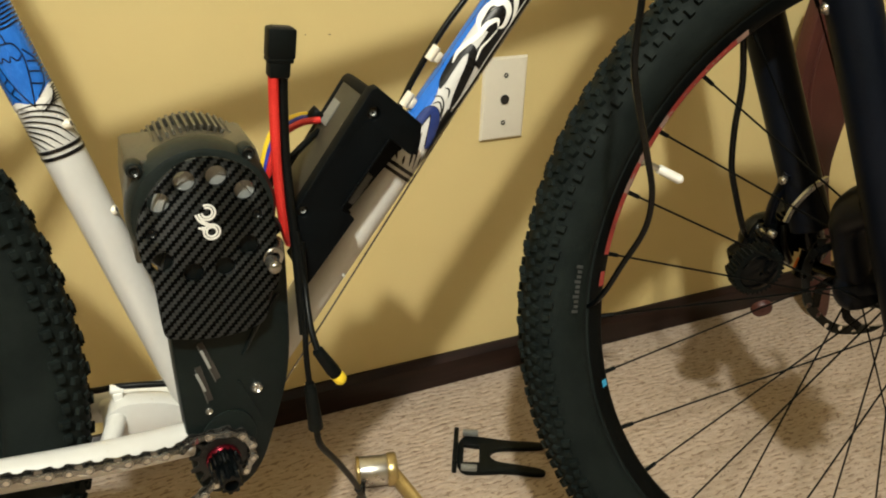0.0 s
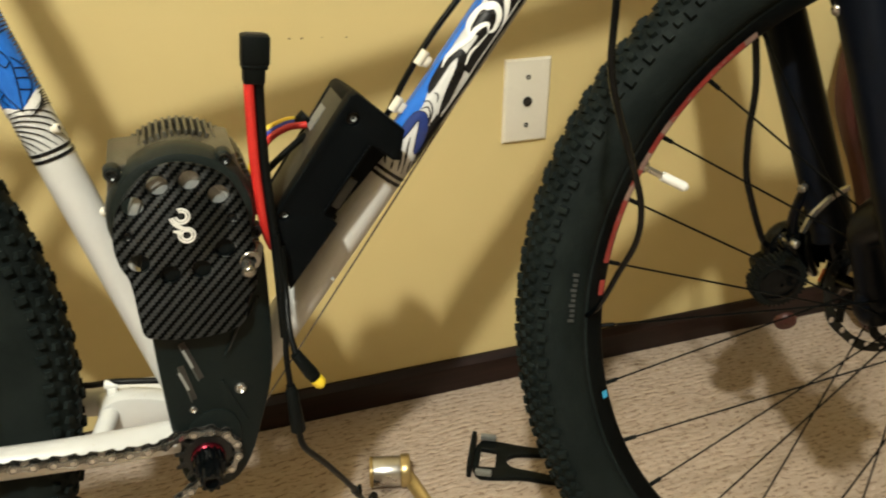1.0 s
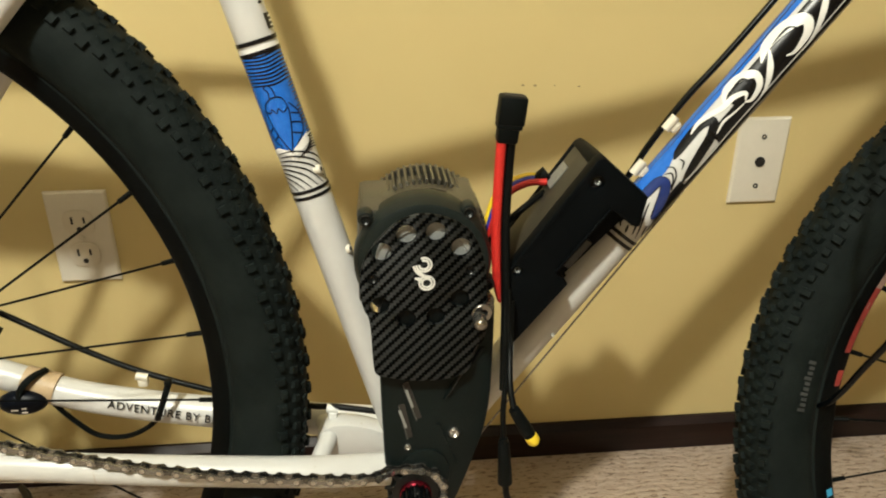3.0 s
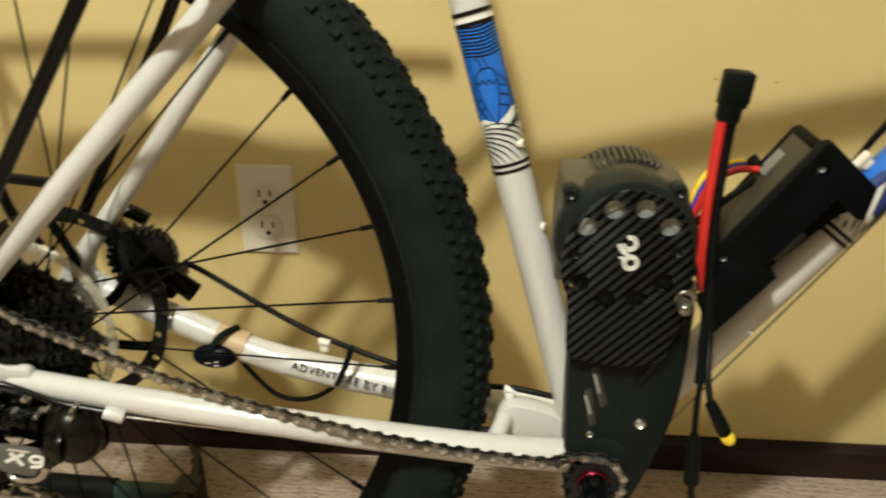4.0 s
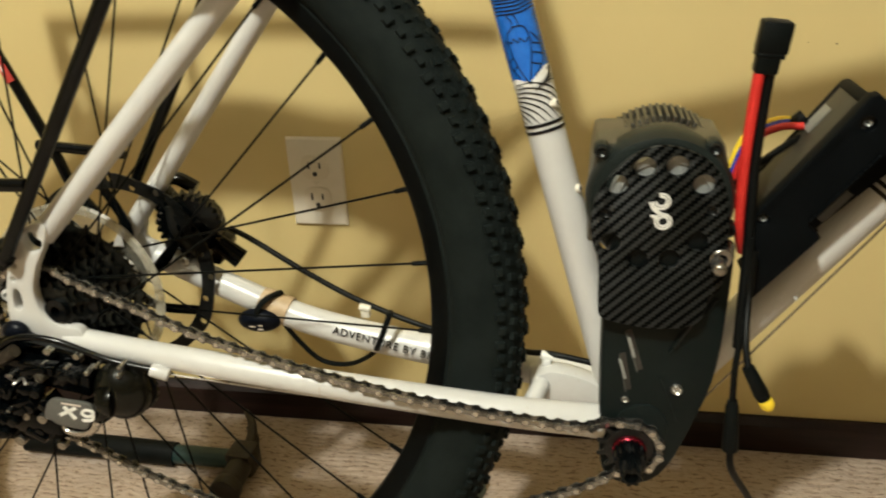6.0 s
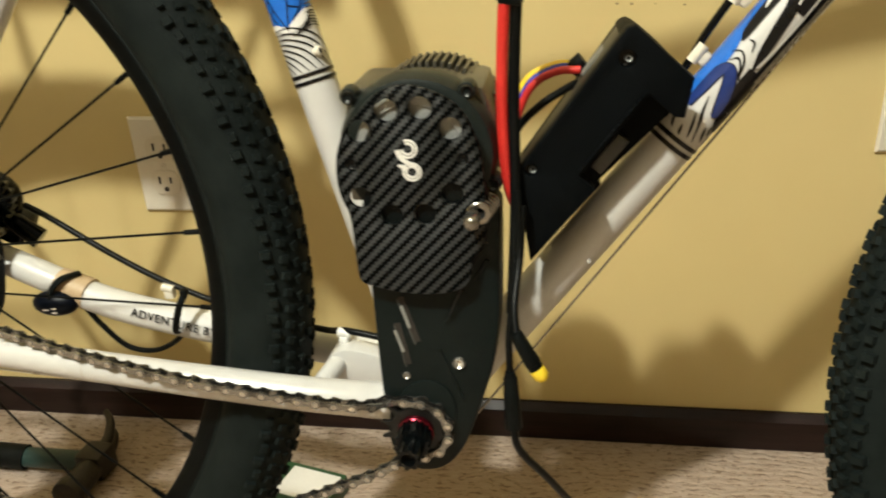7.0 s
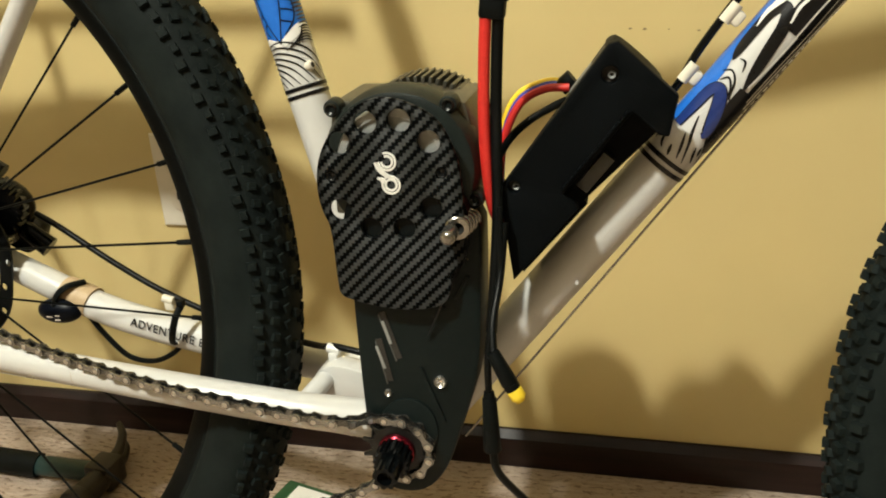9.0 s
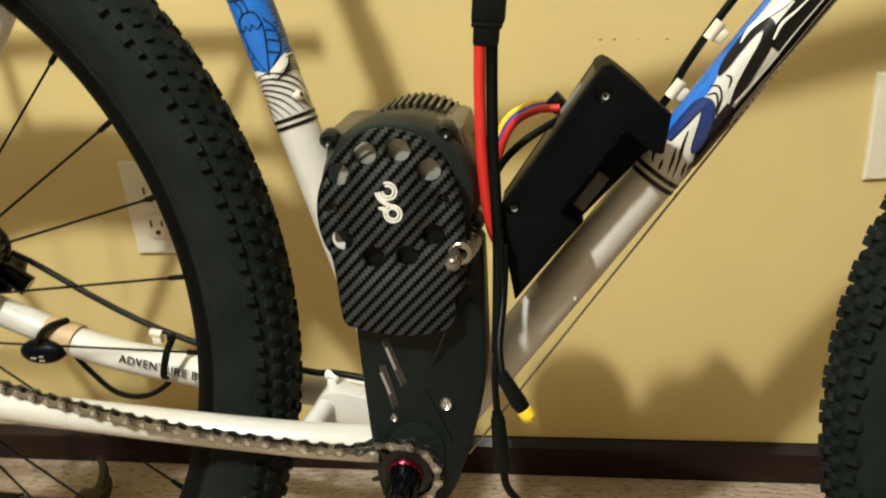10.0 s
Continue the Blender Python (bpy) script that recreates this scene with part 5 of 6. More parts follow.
def motor():
    fins = bmesh.new()
    put(fins, revolve([(0.010, 0.0), (0.0450, 0.0), (0.0462, 0.002), (0.0462, 0.012), (0.0452, 0.014), (0.0440, 0.050), (0.010, 0.056)], 72))
    body = part("motor", fins, MOTORGREY, bicycle, "grey alloy electric mid-drive motor", Matrix.Translation((MX, 0.793, MZ)))
    shell = [(MX - 0.0480, 0.4500), (MX - 0.0472, 0.5020), (MX - 0.0440, 0.5235), (MX - 0.0405, 0.5250), (MX, 0.5250), (MX + 0.0375, 0.5250), (MX + 0.0410, 0.5235), (MX + 0.0462, 0.5020), (MX + 0.0470, 0.4500)]
    part("motor_case", plate(shell, 0.7820, 0.8440, bevel=0.0022), MOTORGREY, body, "grey cast case with square shoulders")
    back = Matrix.Translation((MX + 0.0040, 0.814, MZ + 0.0005))
    # the core's dark colour paints the shade in the slits between the fins
    part("motor_core", revolve([(0.010, 0.0), (0.0440, 0.0), (0.0432, 0.042), (0.010, 0.042)], 64), CASEGREY, body, "core coloured dark for the shade between cooling fins", back)
    part("end_cap", revolve([(0.010, 0.0395), (0.0475, 0.0395), (0.0480, 0.0410), (0.0465, 0.0460), (0.0410, 0.0490), (0.010, 0.0495)], 64), MOTORGREY, body, "grey alloy end cap", back)
    part("shoulder_ring", revolve([(0.030, -0.002), (0.0445, -0.002), (0.0455, 0.0060), (0.0445, 0.0085), (0.030, 0.0085)], 64), MOTORGREY, body, "", back)
    fin = finish("cooling_fin", box((0.0080, 0.036, 0.0024), (0.0455, 0.0230, 0), 0.0004, seg=1), MOTORGREY)
    for k in range(46):
        a = radians(-45 + 270 * k / 45)
        place(new("cooling_fin", fin), back @ Matrix.Rotation(-a, 4, "Y"), body)
    part("front_flange", revolve([(0.008, -0.014), (0.0440, -0.014), (0.0475, -0.0125), (0.0502, -0.006), (0.0506, 0.006), (0.0492, 0.014), (0.008, 0.014)], 80), FLANGE, body, "dark grey front flange", Matrix.Translation((MX, 0.782, MZ + 0.0015)))
    for dx, dz in ((-0.0407, 0.0385), (0.0325, 0.0410), (0.0470, -0.018)):
        x, z = MX + dx, MZ + dz
        ear = part("mounting_ear", put(cone((x, 0.7715, z), (x, 0.7830, z), 0.0054, 0.0060, 20, 0.0012), box((0.013, 0.010, 0.013), (x - dx * 0.17, 0.7775, z - dz * 0.17), 0.0040, pose(0, 0, 0))), FLANGE, body)
        screw((x, 0.7707, z), 0.0040, ear, DARKSTEEL, 0.0018, "dark socket screw")
    # lower gear case
    outline = round2([(0.046, 0.470), (0.044, 0.400), (0.0455, 0.300), (0.0475, 0.260), (0.060, 0.246), (0.084, 0.246), (0.101, 0.264), (0.114, 0.302), (0.1290, 0.352), (0.1310, 0.420), (0.1310, 0.470)], 2)
    case = part("gear_case", plate(outline, 0.762, 0.7935, bevel=0.0028), CASEGREY, body, "dark grey anodised gear case")
    part("case_boss", plate(round2([(0.052, 0.300), (0.0515, 0.2690), (0.062, 0.258), (0.076, 0.259), (0.091, 0.276), (0.100, 0.302), (0.090, 0.325), (0.066, 0.325)], 2), 0.7605, 0.7630, bevel=0.001), CASEGREY, case)
    for (x0, z0), (x1, z1), w in (((0.0635, 0.3900), (0.0735, 0.3560), 0.0044), ((0.0600, 0.3700), (0.0660, 0.3380), 0.0046)):
        line = [(x0, z0), ((x0 + x1) / 2, (z0 + z1) / 2), (x1, z1)]
        part("slot", stroke2(line, w, 0.7614, 0.7630, 3), SLOT, case, "dark slot in the case")
        part("slot_liner", stroke2([(x - 0.0020, z - 0.0020) for x, z in line], 0.0009, 0.7610, 0.7635, 3), HEATGREY, case, "worn edge of a slot")
        # bare metal edge; its glint is painted in as pale grey
        part("slot_glint", stroke2([(line[1][0] - 0.0016 + dx, line[1][1] + dz) for dx, dz in ((-0.0030, 0.0105), (0.0, 0.0), (0.0016, -0.0060))], 0.0019, 0.7607, 0.7635, 3), SILVERPLATE, case, "bare slot edge with its glint painted pale")
    for (x0, z0), (x1, z1) in (((0.088, 0.350), (0.1025, 0.310)), ((0.106, 0.396), (0.0935, 0.372)), ((0.1140, 0.402), (0.1225, 0.4180))):
        part("rib", stroke2([(x0, z0), ((x0 + x1) / 2, (z0 + z1) / 2), (x1, z1)], 0.0022, 0.7603, 0.7635, 3), CASEGREY, case)
    screw((0.1010, 0.7605, 0.3405), 0.0046, case, STEEL, 0.0022, "countersunk steel screw")
    screw((0.0640, 0.7608, 0.3290), 0.0028, case, STEEL, 0.0014)
    # carbon cover
    before = set(bpy.data.objects)
    shape = round2([(0.0865, 0.5340), (0.0680, 0.5290), (0.0530, 0.5150), (0.0430, 0.4985), (0.0400, 0.4800), (0.0425, 0.4640), (0.0470, 0.4560), (0.0475, 0.4180), (0.0490, 0.4105), (0.0560, 0.4080), (0.0760, 0.4035), (0.0960, 0.4030), (0.1130, 0.4070), (0.1180, 0.4160), (0.1185, 0.4300), (0.1270, 0.4340), (0.1275, 0.4600), (0.1270, 0.4880), (0.1220, 0.5080), (0.1120, 0.5240)], 2)
    holes = [circle2(x, z, 0.0066, 22) for x, z in ((0.0565, 0.5065), (0.0730, 0.5185), (0.0925, 0.5195), (0.1090, 0.5075), (0.0540, 0.4665), (0.0720, 0.4555), (0.0920, 0.4560), (0.1085, 0.4690))]
    holes += [circle2(x, z, 0.0034, 14) for x, z in ((0.0500, 0.4870), (0.1155, 0.4900))]
    cover = part("carbon_cover", plate(shape, 0.7420, 0.7450, holes, 0.0004), CARBON, body, "glossy carbon-fibre cover with round holes")
    for x, z in ((0.0500, 0.4870), (0.1155, 0.4900)):
        screw((x, 0.7440, z), 0.0036, cover, DARKSTEEL, 0.002, "black cover screw")
    # gears behind the holes
    part("drive_gear", revolve([(0.012, -0.003), (0.0180, -0.0032), (0.0186, -0.0015), (0.0300, -0.0015), (0.0306, -0.0032), (0.0350, -0.0032), (0.0362, 0.0), (0.0362, 0.006), (0.012, 0.006)], 72), SILVERPLATE, body, "silver drive gear behind the cover", Matrix.Translation((0.0805, 0.7585, 0.4905)) @ pose(0, 0, 0))
    part("gear_housing", plate(round2([(0.0455, 0.468), (0.044, 0.412), (0.060, 0.409), (0.112, 0.411), (0.1245, 0.436), (0.1260, 0.470), (0.1100, 0.4765), (0.0830, 0.4700), (0.0620, 0.4740)], 2), 0.7552, 0.7640), BLACK, body)
    # emblem: an open ring linked to a closed one, drawn as double lines
    emblem = bmesh.new()
    for r, w in ((0.0034, 0.0013), (0.0053, 0.0012)):
        put(emblem, stroke2([(0.0816 + r * math.cos(radians(a)), 0.4953 + r * math.sin(radians(a))) for a in range(112, -186, -18)], w, 0.7412, 0.7422, 4))
        put(emblem, stroke2([(0.0834 + r * math.cos(radians(a)), 0.4810 + r * math.sin(radians(a))) for a in range(180, -190, -18)], w, 0.7412, 0.7422, 4))
    for dx in (0.0, 0.0019):
        put(emblem, stroke2([(0.0742 + dx, 0.4945), (0.0762 + dx, 0.4900), (0.0800 + dx, 0.4868), (0.0842 + dx, 0.4850)], 0.0014, 0.7411, 0.7422, 5))
        put(emblem, stroke2([(0.0752 + dx, 0.4852), (0.0774 + dx, 0.4840), (0.0786 + dx, 0.4815)], 0.0013, 0.7410, 0.7422, 5))
    part("emblem", emblem, DECALWHITE, cover, "white curled emblem")
    for ob in set(bpy.data.objects) - before:
        if ob is cover or ob.parent is cover:
            grow = 1.0 if ob.name.startswith("emblem") else 1.045
            move = Matrix.Translation((0.0770 if grow == 1.0 else 0.0742, 0.0085, 0.4885 if grow == 1.0 else 0.4873)) @ Matrix.Diagonal((grow, 1, grow, 1)) @ Matrix.Translation((-0.0805, 0, -0.4885))
            ob.data.transform(PLACED[ob].inverted() @ move @ PLACED[ob])
    # tensioner
    tens = part("tensioner_bolt", put(cone((0.1165, 0.7330, 0.4545), (0.1165, 0.7450, 0.4545), 0.0046, 0.0050, 24, 0.0010), ball((0.1165, 0.7335, 0.4545), 0.0040, (1, 0.6, 1))), NICKEL, body, "dull steel bolt")
    for k in range(5):
        y = 0.7490 + 0.0042 * k
        part("washer", revolve([(0.004, -0.0014), (0.0070, -0.0014), (0.0077, -0.0007), (0.0077, 0.0007), (0.0070, 0.0014), (0.004, 0.0014)], 26), NICKEL, tens, "", Matrix.Translation((0.1195 + 0.0010 * k, y, 0.4550)) @ pose(0, 0, 0, 4, 0, 8))
    part("thin_wire", sweep([(0.1270, 0.7560, 0.4570), (0.1180, 0.7535, 0.4280), (0.1065, 0.7540, 0.4020), (0.0960, 0.7585, 0.3780)], 0.0006, 6), DARKSTEEL, tens, "thin bare wire")
    part("strap", sweep([(0.1265, 0.766, 0.454), (0.1270, 0.766, 0.442), (0.1205, 0.764, 0.430)], 0.0012, 8, flat=2.5), NICKEL, tens)
    return body


motor()


def controller():
    front = [(0.2045, 0.5575), (0.2100, 0.5588), (0.2445, 0.5275), (0.2405, 0.5040), (0.2345, 0.5050), (0.2195, 0.5185), (0.1800, 0.4680), (0.1895, 0.4592), (0.1490, 0.4090), (0.1405, 0.4700)]
    box_ob = part("controller_box", plate(front, 0.7780, 0.7900, [circle2(0.2060, 0.5400, 0.0050, 18), circle2(0.1500, 0.4720, 0.0040, 16)], 0.0012), BOXBLACK, bicycle, "black printed controller holder bolted to the frame")
    back = [(0.2030, 0.5520), (0.2090, 0.5535), (0.2380, 0.5270), (0.2370, 0.5120), (0.2310, 0.5060), (0.2060, 0.5000), (0.1800, 0.4630), (0.1530, 0.4200), (0.1405, 0.4640)]
    part("controller", plate(back, 0.7902, 0.8360, bevel=0.003), LIDBROWN, box_ob, "dark bronze metal controller")
    end = [(0.2005, 0.5500), (0.2040, 0.5545), (0.2100, 0.5555), (0.2395, 0.5290), (0.2350, 0.5240), (0.2090, 0.5460)]
    part("end_cap", plate(round2(end, 2), 0.7880, 0.8390, bevel=0.001), BOXBLACK, box_ob)
    part("rear_flange", plate([(x, z) for x, z in back], 0.8362, 0.8410, bevel=0.001), BOXBLACK, box_ob)
    part("foot", plate([(0.1480, 0.4140), (0.1530, 0.4055), (0.1940, 0.4545), (0.1880, 0.4620)], 0.8015, 0.8330), BOXBLACK, box_ob, "black foot of the holder")
    for x, z in ((0.2060, 0.5400), (0.1500, 0.4720)):
        part("screw_well", plate(circle2(x, z, 0.0049 if x > 0.2 else 0.0039, 16), 0.7835, 0.7880), SLOT, box_ob)
        screw((x + 0.0008, 0.7825, z - 0.0006), 0.0025, box_ob, SILVERPLATE, 0.0016)
    part("notch_wall", plate([(0.2340, 0.5290), (0.2160, 0.5270), (0.1730, 0.4700), (0.1810, 0.4620), (0.2065, 0.4985), (0.2315, 0.5050), (0.2375, 0.5110)], 0.7901, 0.8010), BOXBLACK, box_ob, "black inside of the notch")
    part("notch_floor", plate([(0.2340, 0.5290), (0.2160, 0.5270), (0.1730, 0.4700), (0.1900, 0.4555), (0.2330, 0.5005), (0.2390, 0.5090)], 0.8000, 0.8060), BOXBLACK, box_ob)
    part("heat_sink", box((0.0085, 0.006, 0.0270), (0.1985, 0.7960, 0.4775), 0.0006, pose(0, 0, 0, 0, 38, 0)), HEATGREY, box_ob, "grey metal strip in the notch")
    for k in range(16):
        f = k / 15
        part("comb_tooth", box((0.0034, 0.0060, 0.0016), (0.2158 - 0.0355 * f, 0.7790, 0.5182 - 0.0455 * f), 0.0003, pose(0, 0, 0, 0, -52, 0), 1), BOXBLACK, box_ob)
    up = Vector((-0.79, 0, 0.61))
    at = Vector((0.1880, 0.8240, 0.5300)) + up * 0.0010
    part("sticker", box((0.0010, 0.0140, 0.0210), at, 0.0, pose(0, 0, 0, 0, 38, 0)), STICKER, box_ob, "pale grey sticker")
    return box_ob


controller()


def wires():
    tilt = pose(0, 0, 0, 0, 6.5, 0)
    lead = part("power_connector", put(box((0.0190, 0.0130, 0.0200), (0.1415, 0.7790, 0.5955), 0.0016, tilt), put(box((0.0150, 0.0112, 0.0130), (0.1390, 0.7790, 0.5790), 0.0022, tilt), box((0.0176, 0.0124, 0.0030), (0.1398, 0.7790, 0.5845), 0.0008, tilt))), BLACK, bicycle, "black power connector on upright leads", Matrix())
    part("connector_socket", box((0.0130, 0.0075, 0.0010), (0.1427, 0.7790, 0.6056), 0.0, tilt), SLOT, lead)
    part("red_lead", sweep([(0.1350, 0.7780, 0.5760), (0.1336, 0.7770, 0.5500), (0.1326, 0.7765, 0.5150), (0.1335, 0.7775, 0.4850), (0.1360, 0.7800, 0.4600), (0.1400, 0.7860, 0.4450)], 0.0036, 14), REDWIRE, lead, "red silicone power lead")
    part("black_lead", sweep([(0.1420, 0.7800, 0.5760), (0.1406, 0.7800, 0.5500), (0.1396, 0.7790, 0.5150), (0.1400, 0.7760, 0.4850), (0.1405, 0.7710, 0.4550), (0.1395, 0.7620, 0.4200), (0.1380, 0.7520, 0.3850)], 0.0036, 14), BLACKWIRE, lead, "black silicone power lead")
    for k, (mat, lab, d) in enumerate(((REDWIRE, "red phase wire", 0.0), (YELLOW, "yellow phase wire", 0.0030), (BLUEWIRE, "blue phase wire", 0.0010))):
        y = (0.8270, 0.8350, 0.8330)[k]
        part("phase_wire", sweep([(0.1330 + d * 0.3, y, 0.4560), (0.1380 - d, y - 0.002, 0.4900), (0.1480 - d, y, 0.5130 + d), (0.1640, y, 0.5230 + d), (0.1800, y, 0.5240 + 0.4 * d)], 0.0027, 10), mat, bicycle, lab)
    part("signal_lead", sweep([(0.1300, 0.8200, 0.4700), (0.1420, 0.8140, 0.4920), (0.1560, 0.8120, 0.5060), (0.1700, 0.8200, 0.5130), (0.1780, 0.8260, 0.5160)], 0.0026, 10), BLACKWIRE, bicycle, "black signal lead")
    part("cable_gland", cone((0.1740, 0.8340, 0.5225), (0.1820, 0.8340, 0.5290), 0.0055, 0.0060, 18), BLACK, bicycle)
    part("signal_lead", sweep([(0.1420, 0.7700, 0.4620), (0.1425, 0.7620, 0.4250), (0.1385, 0.7500, 0.3900), (0.1365, 0.7440, 0.3700), (0.1370, 0.7410, 0.3450)], 0.0023, 10), BLACKWIRE, bicycle, "thin black lead")
    part("signal_lead", sweep([(0.1450, 0.7700, 0.4520), (0.1430, 0.7600, 0.4200), (0.1405, 0.7420, 0.3970), (0.1420, 0.7320, 0.3820)], 0.0025, 10), BLACKWIRE, bicycle, "thin black lead")
    yel = part("sensor_plug", put(cone((0.1415, 0.7305, 0.3830), (0.1525, 0.7285, 0.3625), 0.0042, 0.0054, 18, 0.0008), cone((0.1525, 0.7285, 0.3625), (0.1555, 0.7282, 0.3575), 0.0050, 0.0048, 18)), BLACK, bicycle, "black round plug with a yellow tip")
    part("plug_tip", put(cone((0.1543, 0.7283, 0.3595), (0.1580, 0.7278, 0.3535), 0.0050, 0.0050, 18, 0.0005), cone((0.1575, 0.7278, 0.3540), (0.1590, 0.7276, 0.3518), 0.0036, 0.0034, 14)), YELLOW, yel, "yellow plastic tip")
    plug = part("inline_plug", put(cone((0.1372, 0.7410, 0.3440), (0.1390, 0.7380, 0.3060), 0.0046, 0.0060, 18, 0.001), cone((0.1370, 0.7413, 0.3480), (0.1373, 0.7408, 0.3400), 0.0033, 0.0046, 14)), BLACK, bicycle, "black inline cable plug")
    part("trailing_cable", sweep([(0.1390, 0.7380, 0.3070), (0.1430, 0.7410, 0.2850), (0.1640, 0.7640, 0.2400), (0.1960, 0.8080, 0.1600), (0.2180, 0.8640, 0.0800), (0.2280, 0.9150, 0.0300)], 0.0027, 10), BLACKWIRE, plug, "black cable trailing to the floor")
    part("cable_tie", put(cone((0.1935, 0.8045, 0.1665), (0.1985, 0.8115, 0.1535), 0.0040, 0.0040, 12), box((0.004, 0.004, 0.010), (0.1990, 0.8060, 0.1640), 0.001)), BLACK, plug)
    part("cable_end", put(cone((0.2240, 0.9020, 0.0400), (0.2430, 0.9440, 0.0100), 0.0040, 0.0064, 16, 0.001), cone((0.2430, 0.9440, 0.0100), (0.2465, 0.9515, 0.0080), 0.0055, 0.0045, 16)), BLACK, plug, "thick black cable end")
    part("thin_wire", cone((0.1065, 0.8120, 0.2630), (0.5475, 0.8500, 0.8550), 0.0009, 0.0009, 6), NICKEL, bicycle, "thin bare cable along the down tube")
    part("brake_hose", sweep([mid(0.2180, 0.4940, 0.030), mid(0.2440, 0.5200, 0.018), mid(0.2600, 0.5480, 0.016), mid(0.2860, 0.5850, 0.017), mid(0.3350, 0.6430, 0.020), mid(0.5080, 0.8600, 0.034)], 0.0027, 10), GLOSSBLACK, bicycle, "black cable housing on the down tube")
    for x, z in ((0.2790, 0.5640), (0.2570, 0.5290)):
        n = Vector((-0.78, -0.2, 0.62)).normalized()
        p = mid(x, z, 0.015)
        part("cable_clip", put(box((0.0066, 0.008, 0.0095), p, 0.0022, pose(0, 0, 0, 0, 38, 0)), cone(p + Vector((-0.008, -0.002, -0.0015)), p + Vector((-0.0005, -0.002, 0.0085)), 0.0036, 0.0036, 12)), PLATE, bicycle, "white plastic cable clip")
    for x, z, r in ((0.1880, 0.3965, 0.0012), (0.1350, 0.3330, 0.0018)):
        part("cable_guide", put(cone((x, 0.8060, z), (x, 0.8200, z), r, r, 12), ball((x, 0.8065, z), r, (1, 0.6, 1))), WHITE, bicycle)
    for x, z in ((0.0075, 0.5405), (0.0262, 0.4750)):
        boss = part("bottle_boss", cone(mid(x - 0.006, z - 0.002, 0.004), mid(x, z, 0.002), 0.0038, 0.0034, 16, 0.0006), PLATE, bicycle, "small raised frame boss")
        part("boss_hole", cone(mid(x - 0.002, z - 0.0006, 0.0020), mid(x + 0.0003, z + 0.0001, 0.0018), 0.0018, 0.0018, 12), SLOT, boss)


wires()


def fork():
    ax = FORK.to_3x3()
    hub = FORK.translation
    def near(z):
        return Vector((0.6208 - 0.170 * (z - 0.4727), 0.6645 + 0.398 * (z - 0.4727), z))

    def far(z):
        return Vector((0.6660 - 0.196 * (z - 0.4267), 0.7870 + 0.409 * (z - 0.4267), z))

    leg = part("suspension_fork", sweep([near(0.346), near(0.40), near(0.50), near(0.740)], 0.0216, 24, 6), FORKBLUE, bicycle, "black suspension fork")
    part("fork_leg", sweep([far(0.372), far(0.40), far(0.48), far(0.740)], 0.0206, 24, 6), FORKBLUE, leg)
    part("lower_casting", put(sweep([near(0.450) + Vector((0.004, 0.012, 0)), (0.6420, 0.7000, 0.4200), (0.6520, 0.7000, 0.3900), (0.6620, 0.6900, 0.3500), (0.6660, 0.6800, 0.3300)], 0.0230, 20, 6, flat=0.8, r_end=0.0180), ball((0.6640, 0.6900, 0.3460), 0.0240, (1, 0.8, 1.1))), FORKBLUE, leg, "dark blue-black lower casting")
    part("fork_crown", put(sweep([near(0.76), (near(0.79) + far(0.79)) / 2, far(0.76)], 0.026, 20, 6, flat=0.9), cone((near(0.78) + far(0.78)) / 2, (near(0.92) + far(0.92)) / 2, 0.015, 0.015, 20)), FORKBLUE, leg)
    out = Vector((0.030, 0.010, 0.0))
    part("fork_arch", sweep([near(0.62) + out * 0.3, near(0.70) + out, (near(0.755) + far(0.755)) / 2 + out, far(0.70) + out, far(0.62) + out * 0.3], 0.0110, 14), FORKBLUE, leg)
    p = near(0.603) + Vector((-0.0150, 0.0100, 0.0))
    q = p + Vector((-0.0060, -0.0005, 0.0005))
    part("leg_screw", put(cone(p, q, 0.0062, 0.0056, 18, 0.0008), ball(q, 0.0040)), STEEL, leg, "steel screw on the fork leg")
    p = far(0.424) + Vector((-0.0300, -0.0060, 0.0))
    part("mount_bolt", put(cone(p + Vector((0.014, 0.006, 0)), p, 0.0036, 0.0046, 6, 0.0006), ball(p, 0.0030, (0.6, 1, 1))), NICKEL, leg, "steel caliper mounting bolt")
    part("caliper_adapter", stroke2([(0.6173, 0.3952), (0.6233, 0.4098), (0.6345, 0.4210), (0.6466, 0.4291), (0.6610, 0.4346)], 0.0052, 0.747, 0.750, 6), NICKEL, leg, "dull steel caliper adapter")
    part("mount_bridge", sweep([far(0.430) + Vector((-0.016, -0.004, 0)), Vector((0.6550, 0.8000, 0.3850)), Vector((0.6760, 0.8160, 0.3500))], 0.0075, 12, flat=0.7), FORKBLUE, leg)
    lab = near(0.565) + Vector((0.0100, -0.0196, 0.0))
    part("leg_decal", put(box((0.0020, 0.0008, 0.040), lab, 0.0, pose(0, 0, 0, 0, -17, 0)), box((0.012, 0.0008, 0.0020), lab + Vector((0.005, 0, 0.020)), 0.0, pose(0, 0, 0, 0, -17, 0))), DECALWHITE, leg, "white outline mark")
    part("quick_release", put(cone(hub + ax @ Vector((0, -0.105, -0.006)), hub + ax @ Vector((0, 0.105, -0.006)), 0.0075, 0.0075, 20, 0.001), sweep([hub + ax @ Vector((0, -0.098, 0)), hub + ax @ Vector((-0.01, -0.104, 0.03)), hub + ax @ Vector((-0.016, -0.100, 0.055))], 0.0042, 10, flat=1.8)), GLOSSBLACK, leg, "black quick-release lever")
